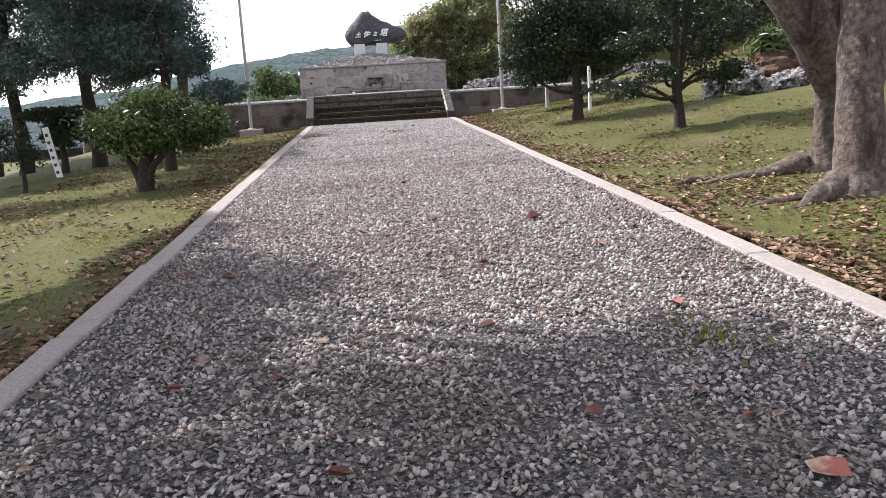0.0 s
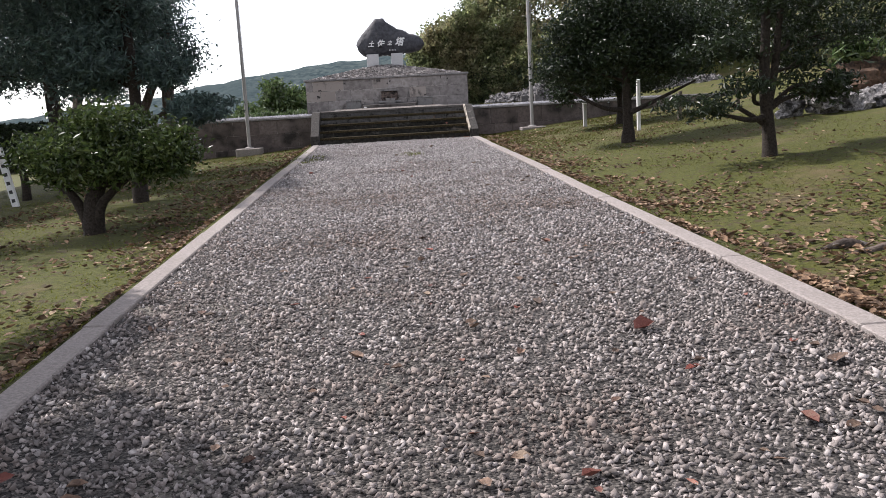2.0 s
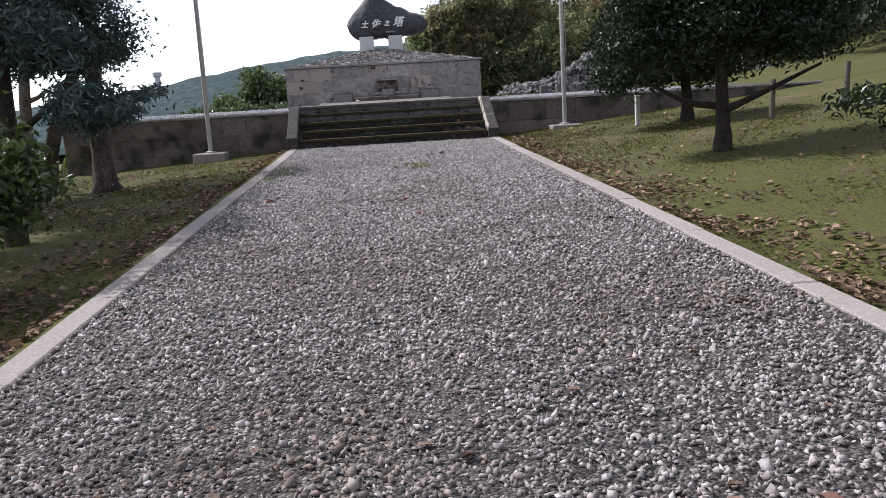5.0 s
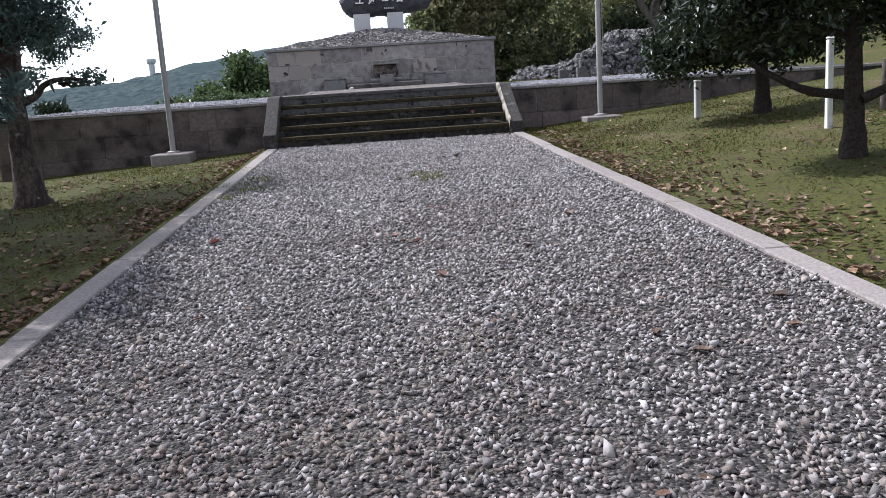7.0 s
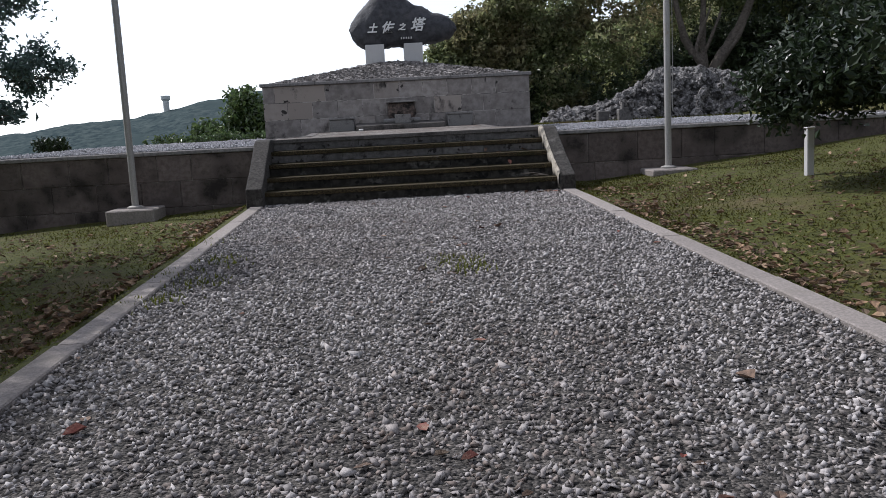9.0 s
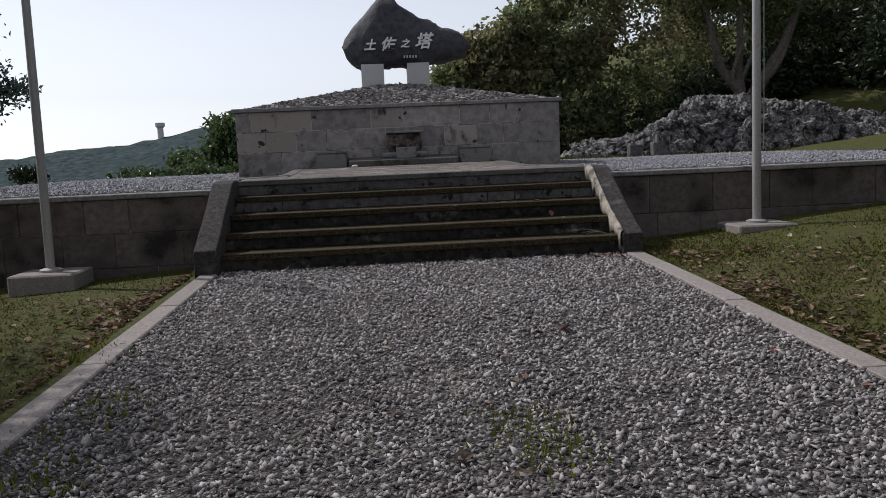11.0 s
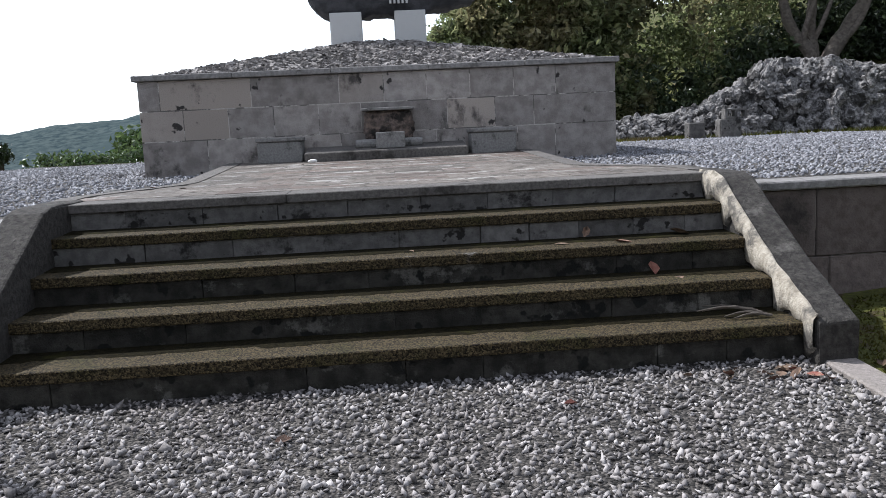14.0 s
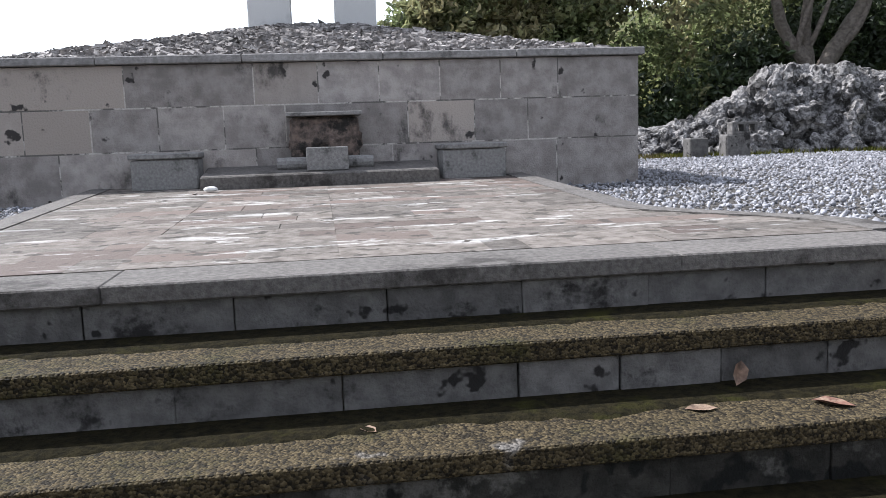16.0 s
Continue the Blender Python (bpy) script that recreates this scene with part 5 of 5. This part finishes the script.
for q in range(9):
    x, y = -30 - r.uniform(0, 34), 78 + r.uniform(0, 50)
    g = float(ground_z(x, y))
    w, d, h = r.uniform(5, 10), r.uniform(5, 9), r.uniform(2.6, 4.2)
    house = tagged(empty("house", x, y, g), "low pale building far off in the lowland", "house", "far houses")
    block("wall", x - w / 2, x + w / 2, y - d / 2, y + d / 2, g - 0.5, g + h, M_WHITE, house, 0.0)
    block("roof", x - w / 2 - 0.3, x + w / 2 + 0.3, y - d / 2 - 0.3, y + d / 2 + 0.3, g + h, g + h + 0.35, M_ROOF, house, 0.0)
    for c in range(3):
        block("window", x - w * 0.35 + c * w * 0.28, x - w * 0.2 + c * w * 0.28, y - d / 2 - 0.03, y - d / 2, g + 1.0, g + 2.0, M_INK, house, 0.0)
for x, y in ((-24.2, 80), (-23.3, 80.5)):
    tree("round_tree", "small round dark tree far off beyond the wall", (x, y, float(ground_z(x, y))), [(x, y, float(ground_z(x, y)) - 0.2), (x, y, 0.6), (x, y, 1.8)], [0.2, 0.15, 0.06], [(x, y, 2.0, 0.75, 0.7, 0.7, 500)], 0.3, 0.5, M_DARKLEAF, M_BARK, 140)

# ---- grass and fallen leaves ----
r = np.random.default_rng(91)
n = 120000
y = 3 + 27.4 * r.uniform(0, 1, n)
left = r.uniform(0, 1, n) < 0.55
s = np.where(left, PATH_L - KERB - 0.02 - 6.5 * r.uniform(0, 1, n) ** 1.4, PATH_R + KERB + 0.02 + 7 * r.uniform(0, 1, n) ** 1.4)
x = s + skew(y)
z = ground_z(x, y)
h, a = 0.015 * r.lognormal(0, 0.35, n), r.uniform(0, 2 * math.pi, n)
b = np.stack([np.cos(a), np.sin(a), 0 * a], 1) * 0.009
root = np.stack([x, y, z - 0.005], 1)
tip = root + np.stack([r.normal(0, 0.028, n), r.normal(0, 0.028, n), h], 1)
for side_, mat, label in ((left, M_GREENGRASS, "short fresh yellow-green grass beside the path"), (~left, M_GRASS, "short tufts of yellowing green grass")):
    m_ = int(side_.sum())
    tagged(new("grass", mesh_of("grass", np.stack([root - b, root + b, tip], 1)[side_].reshape(-1, 3), np.arange(3 * m_).reshape(-1, 3), mat)), label, "grass", kind="stuff")
n = 34000
y = 20.5 + 9.9 * r.uniform(0, 1, n) ** 0.6
right_ = r.uniform(0, 1, n) < 0.68
s = np.where(right_, PATH_R + KERB + 0.04 + 6 * r.uniform(0, 1, n) ** 1.3, PATH_L - KERB - 4.5 * r.uniform(0, 1, n) ** 1.3)
x = s + skew(y)
a = r.uniform(0, 2 * math.pi, n)
b = np.stack([np.cos(a), np.sin(a), 0 * a], 1) * 0.010
root = np.stack([x, y, ground_z(x, y) - 0.005], 1)
tip = root + np.stack([r.normal(0, 0.02, n), r.normal(0, 0.02, n), 0.022 * r.lognormal(0, 0.35, n)], 1)
tagged(new("grass_tufts", mesh_of("grass_tufts", np.stack([root - b, root + b, tip], 1).reshape(-1, 3), np.arange(3 * n).reshape(-1, 3), M_TUFT)), "coarse olive-brown grass tufts on the lawn below the wall", "grass", kind="stuff")


def curled_leaves(places, size, rng_, low=0.02, high=0.22, tilt=0.13):
    n_ = len(places)
    a_ = rng_.uniform(0, 2 * math.pi, n_)
    al = np.stack([np.cos(a_), np.sin(a_), rng_.normal(0, tilt, n_)], 1)
    sd = np.stack([-np.sin(a_), np.cos(a_), rng_.normal(0, tilt, n_)], 1)
    sz = (size * rng_.uniform(0.45, 1.3, n_))[:, None]
    upv = np.array([0, 0, 1.0])
    c = places + upv * sz * 0.04
    curl = rng_.uniform(low, high, n_)[:, None]
    ring = [c - al * sz * 0.5, c - al * sz * 0.22 + sd * sz * 0.27 + upv * sz * curl, c + al * sz * 0.16 + sd * sz * 0.29 + upv * sz * curl, c + al * sz * 0.5 + upv * sz * curl * 0.7,
            c + al * sz * 0.2 - sd * sz * 0.27 + upv * sz * curl * 0.8, c - al * sz * 0.2 - sd * sz * 0.3 + upv * sz * curl * 0.9]
    vs_ = np.stack(ring + [c - upv * sz * 0.03], 1).reshape(-1, 3)
    kk = np.arange(n_)[:, None] * 7
    return vs_, np.concatenate([kk + [[6, (q + 1) % 6, q]] for q in range(6)], 1).reshape(-1, 3)


n = 42000
y = 3 + 26 * r.uniform(0, 1, n) ** 1.15
kind_ = r.uniform(0, 1, n)
s = np.where(kind_ < 0.42, PATH_R + KERB + 0.03 + r.exponential(0.62, n), np.where(kind_ < 0.62, PATH_R + KERB + 0.05 + r.uniform(0, 6, n), np.where(kind_ < 0.82, PATH_L - KERB - 0.03 - r.exponential(0.3, n), PATH_L - KERB - 0.05 - r.uniform(0, 5, n))))
keep = (s < 0) | (r.uniform(0, 1, n) < np.clip((20 - y) / 8, 0.25, 1))
drift = 0.5 + 0.5 * np.sin(1.9 * s + 1.3 * np.sin(1.1 * y)) * np.sin(1.4 * y + 0.8 * np.sin(1.7 * s))
keep &= r.uniform(0, 1, n) < np.clip(1.7 * drift - 0.25, 0.06, 1)
x, y = (s + skew(y))[keep], y[keep]
tagged(new("fallen_leaves", mesh_of("fallen_leaves", *curled_leaves(np.stack([x, y, ground_z(x, y) + 0.02], 1), 0.078, r, 0.04, 0.34, 0.22), M_DEAD)), "brown fallen leaves scattered over the grass", "leaves", kind="stuff")

one = [mesh_of("fallen_leaf", *curled_leaves(np.zeros((1, 3)), 0.11, np.random.default_rng(300 + q), 0.08, 0.26), M_DEADONE) for q in range(6)]
n = 0
for x, y, k_ in ((2.43, 9.42, 1.5), (1.71, 8.33, 1.4), (2.48, 7.54, 1.7), (0.49, 6.49, 1.2), (0.61, 11.32, 0.9), (0.81, 10.14, 1.1), (0.47, 9.57, 1.2), (1.2, 9.1, 1.0), (1.59, 2.71, 1.8), (-1.02, 4.2, 1.3), (-0.34, 3.98, 1.1), (-1.72, 4.27, 1.1), (-1.12, 6.79, 1.2), (-0.17, 3.06, 0.9), (0.93, 3.43, 1.0),
               (1.09, 24.76, 1.1), (0.38, 23.89, 0.9), (0.9, 22.98, 1.0), (-0.53, 26.29, 1.0), (1.63, 25.47, 1.1), (1.9, 25.68, 0.9), (1.07, 24.3, 1.2), (0.34, 25.26, 0.8), (1.14, 26.05, 1.0), (-0.62, 25.49, 0.8)):
    tagged(add("fallen_leaf", one[n % 6], None, pose(x, y, path_z(y) + 0.012, 0, 0, 71 * n) @ Matrix.Scale(k_, 4)), "curled reddish-brown leaf lying on the gravel", "leaf", "fallen leaves on the path")
    n += 1
while n < 270:
    y, s = 3.2 + 25.5 * r.uniform() ** 1.3, r.uniform(PATH_L + 0.1, PATH_R - 0.1)
    if s < 0.3 and r.uniform() < 0.4 or y > 13 and r.uniform() < 0.5:
        continue
    ob = add("fallen_leaf", one[n % 6], None, pose(s + skew(y), y, path_z(y) + 0.012, 0, 0, r.uniform(0, 360)) @ Matrix.Scale(r.uniform(0.4, 1.0), 4))
    tagged(ob, "curled dry brown leaf lying on the gravel", "leaf", "fallen leaves on the path")
    n += 1
for x, y, z in ((2.55, 29.66, 1.196), (2.3, 30.0, 1.392), (2.75, 29.3, 1.0), (2.9, 28.9, 0.81), (2.8, 28.8, 0.81), (2.96, 28.75, 0.81), (1.9, 30.05, 1.395), (-0.15, 34.4, 1.86), (-0.9, 31.7, 1.80), (-1.2, 31.9, 1.81), (0.9, 30.1, 1.395)):
    tagged(add("fallen_leaf", one[int(100 * x) % 6], None, pose(x, y, z - 0.006, 0, 0, 77 * x) @ Matrix.Diagonal((0.9, 0.9, 0.45, 1))), "curled dry brown leaf lying on the steps", "leaf", "fallen leaves on the steps")
for x, y, z, lean, turn, size in ((2.10, 30.215, 1.44, 70, 12, 1.2), (2.74, 30.17, 1.405, 14, 75, 1.4), (2.44, 29.83, 1.225, 38, 20, 1.5)):
    tagged(add("fallen_leaf", one[int(size * 10) % 6], None, pose(x, y, z, lean, 0, turn) @ Matrix.Scale(size, 4)), "large curled brown leaf leaning against a riser", "leaf", "fallen leaves on the steps")

# ---- small things on the steps, lawn and terrace ----
branch = tagged(empty("dry_branch", 2.75, 29.32, 1.0), "dry broken palm branch lying on the lowest step", "branch")
r = np.random.default_rng(95)
for q in range(5):
    a = np.array([2.97 - 0.02 * q, 29.27 + 0.02 * q, 1.012 + 0.006 * q])
    e = a + np.array([-0.24 - 0.03 * q, 0.10 * r.normal(), 0.005 * q])
    part("twig", mesh_of("twig", *tube([a, 0.5 * (a + e) + np.array([0, 0.01, 0.018]), e], [0.009, 0.007, 0.003], 6, 0.1, q), M_PALEBARK), branch)
for q in range(26):
    x, y = 3.02 - abs(r.normal()) * 0.22, 28.95 - abs(r.normal()) * 0.10
    tagged(add("fallen_leaf", one[q % 6], None, pose(x, y, path_z(y) + 0.015, r.normal() * 20, r.normal() * 20, r.uniform(0, 360)) @ Matrix.Scale(r.uniform(0.4, 0.8), 4)), "dry reddish leaf gathered at the foot of the steps", "leaf", "fallen leaves at the steps")
tagged(boulder("white_stone", -0.05, 34.55, 1.885, 0.055, 0.035, 0.022, M_WHITE, 5, 0.2, 2, 1.5), "small white stone lying on the paving", "stone")
tagged(boulder("dark_stone", -1.75, 32.6, 1.735, 0.09, 0.06, 0.04, M_GREYSTONE, 6, 0.3, 2, 1.5), "small dark stone on the terrace gravel", "stone")
tagged(boulder("dark_stone", 7.45, 40.9, 1.77, 0.10, 0.07, 0.05, M_GREYSTONE, 7, 0.3, 2, 1.5), "small dark stone by the rock outcrop", "stone")
for x, y, h in ((7.9, 24.5, 0.72), (9.6, 24.9, 0.8)):
    g = float(ground_z(x, y))
    stake = tagged(empty("wooden_stake", x, y, g), "weathered grey wooden stake standing in the lawn", "stake", "stakes")
    part("shaft", mesh_of("shaft", *tube([(x, y, g - 0.2), (x, y, g + h * 0.5), (x + 0.02, y, g + h)], [0.055, 0.052, 0.05], 9, 0.03), M_PALEBARK, True), stake)
    part("top", mesh_of("top", *tube([(x + 0.02, y, g + h - 0.002), (x + 0.02, y, g + h + 0.01), (x + 0.02, y, g + h + 0.012)], [0.05, 0.045, 0.001], 9), M_PALEBARK), stake)

# weeds among the gravel
n = 850
cl = np.array([(-1.2, 23.31), (-1.56, 23.74), (-1.21, 24.33), (-1.47, 22.65), (1.01, 23.64), (1.08, 23.28), (1.8, 4.29), (-1.7, 25.6)])
c = cl[r.integers(0, len(cl), n)] + r.normal(size=(n, 2)) * np.array([0.13, 0.17])
root = np.stack([c[:, 0], c[:, 1], path_z(c[:, 1])], 1)
tip = root + np.stack([r.normal(0, 0.016, n), r.normal(0, 0.016, n), 0.03 + 0.03 * r.uniform(0, 1, n)], 1)
b = np.stack([r.normal(0, 0.006, n), r.normal(0, 0.006, n), 0 * tip[:, 0]], 1)
tagged(new("weeds", mesh_of("weeds", np.stack([root - b, root + b, tip], 1).reshape(-1, 3), np.arange(3 * n).reshape(-1, 3), M_GREENGRASS)), "thin green weeds growing through the gravel", "weeds", kind="stuff")
# grass verge before the outcrop
n = 16000
x, y = r.uniform(5.0, 14.5, n), 41.7 - np.abs(r.normal(0, 0.35, n))
y = np.where(x > 9.3, y - 1.2 * (x - 9.3) / 4 * r.uniform(0, 1, n), y)
root = np.stack([x, y, np.maximum(terrace_z(x, y), 1.72 + 0 * x)], 1)
tip = root + np.stack([r.normal(0, 0.03, n), r.normal(0, 0.03, n), 0.05 + 0.05 * r.uniform(0, 1, n)], 1)
b = np.stack([r.normal(0, 0.009, n), r.normal(0, 0.009, n), 0 * x], 1)
tagged(new("grass_verge", mesh_of("grass_verge", np.stack([root - b, root + b, tip], 1).reshape(-1, 3), np.arange(3 * n).reshape(-1, 3), M_GRASS)), "strip of yellow-green grass below the rock outcrop", "grass", kind="stuff")
# herbs at the far edge of the terrace
r2 = np.random.default_rng(97)
herb = [(x, 44.6 + r2.normal() * 0.3, 1.72 + 0.16 * r2.uniform(), 0.5, 0.4, 0.24, 170) for x in np.arange(-6.8, -2.2, 0.32)]
tagged(new("herbs", mesh_of("herbs", *leaf_cards(crown_points(herb, r2, 14, 0.25, 0.3), 0.14, 0.5, r2), M_BRIGHTLEAF)), "low leafy herbs along the terrace edge", "plants", kind="stuff")
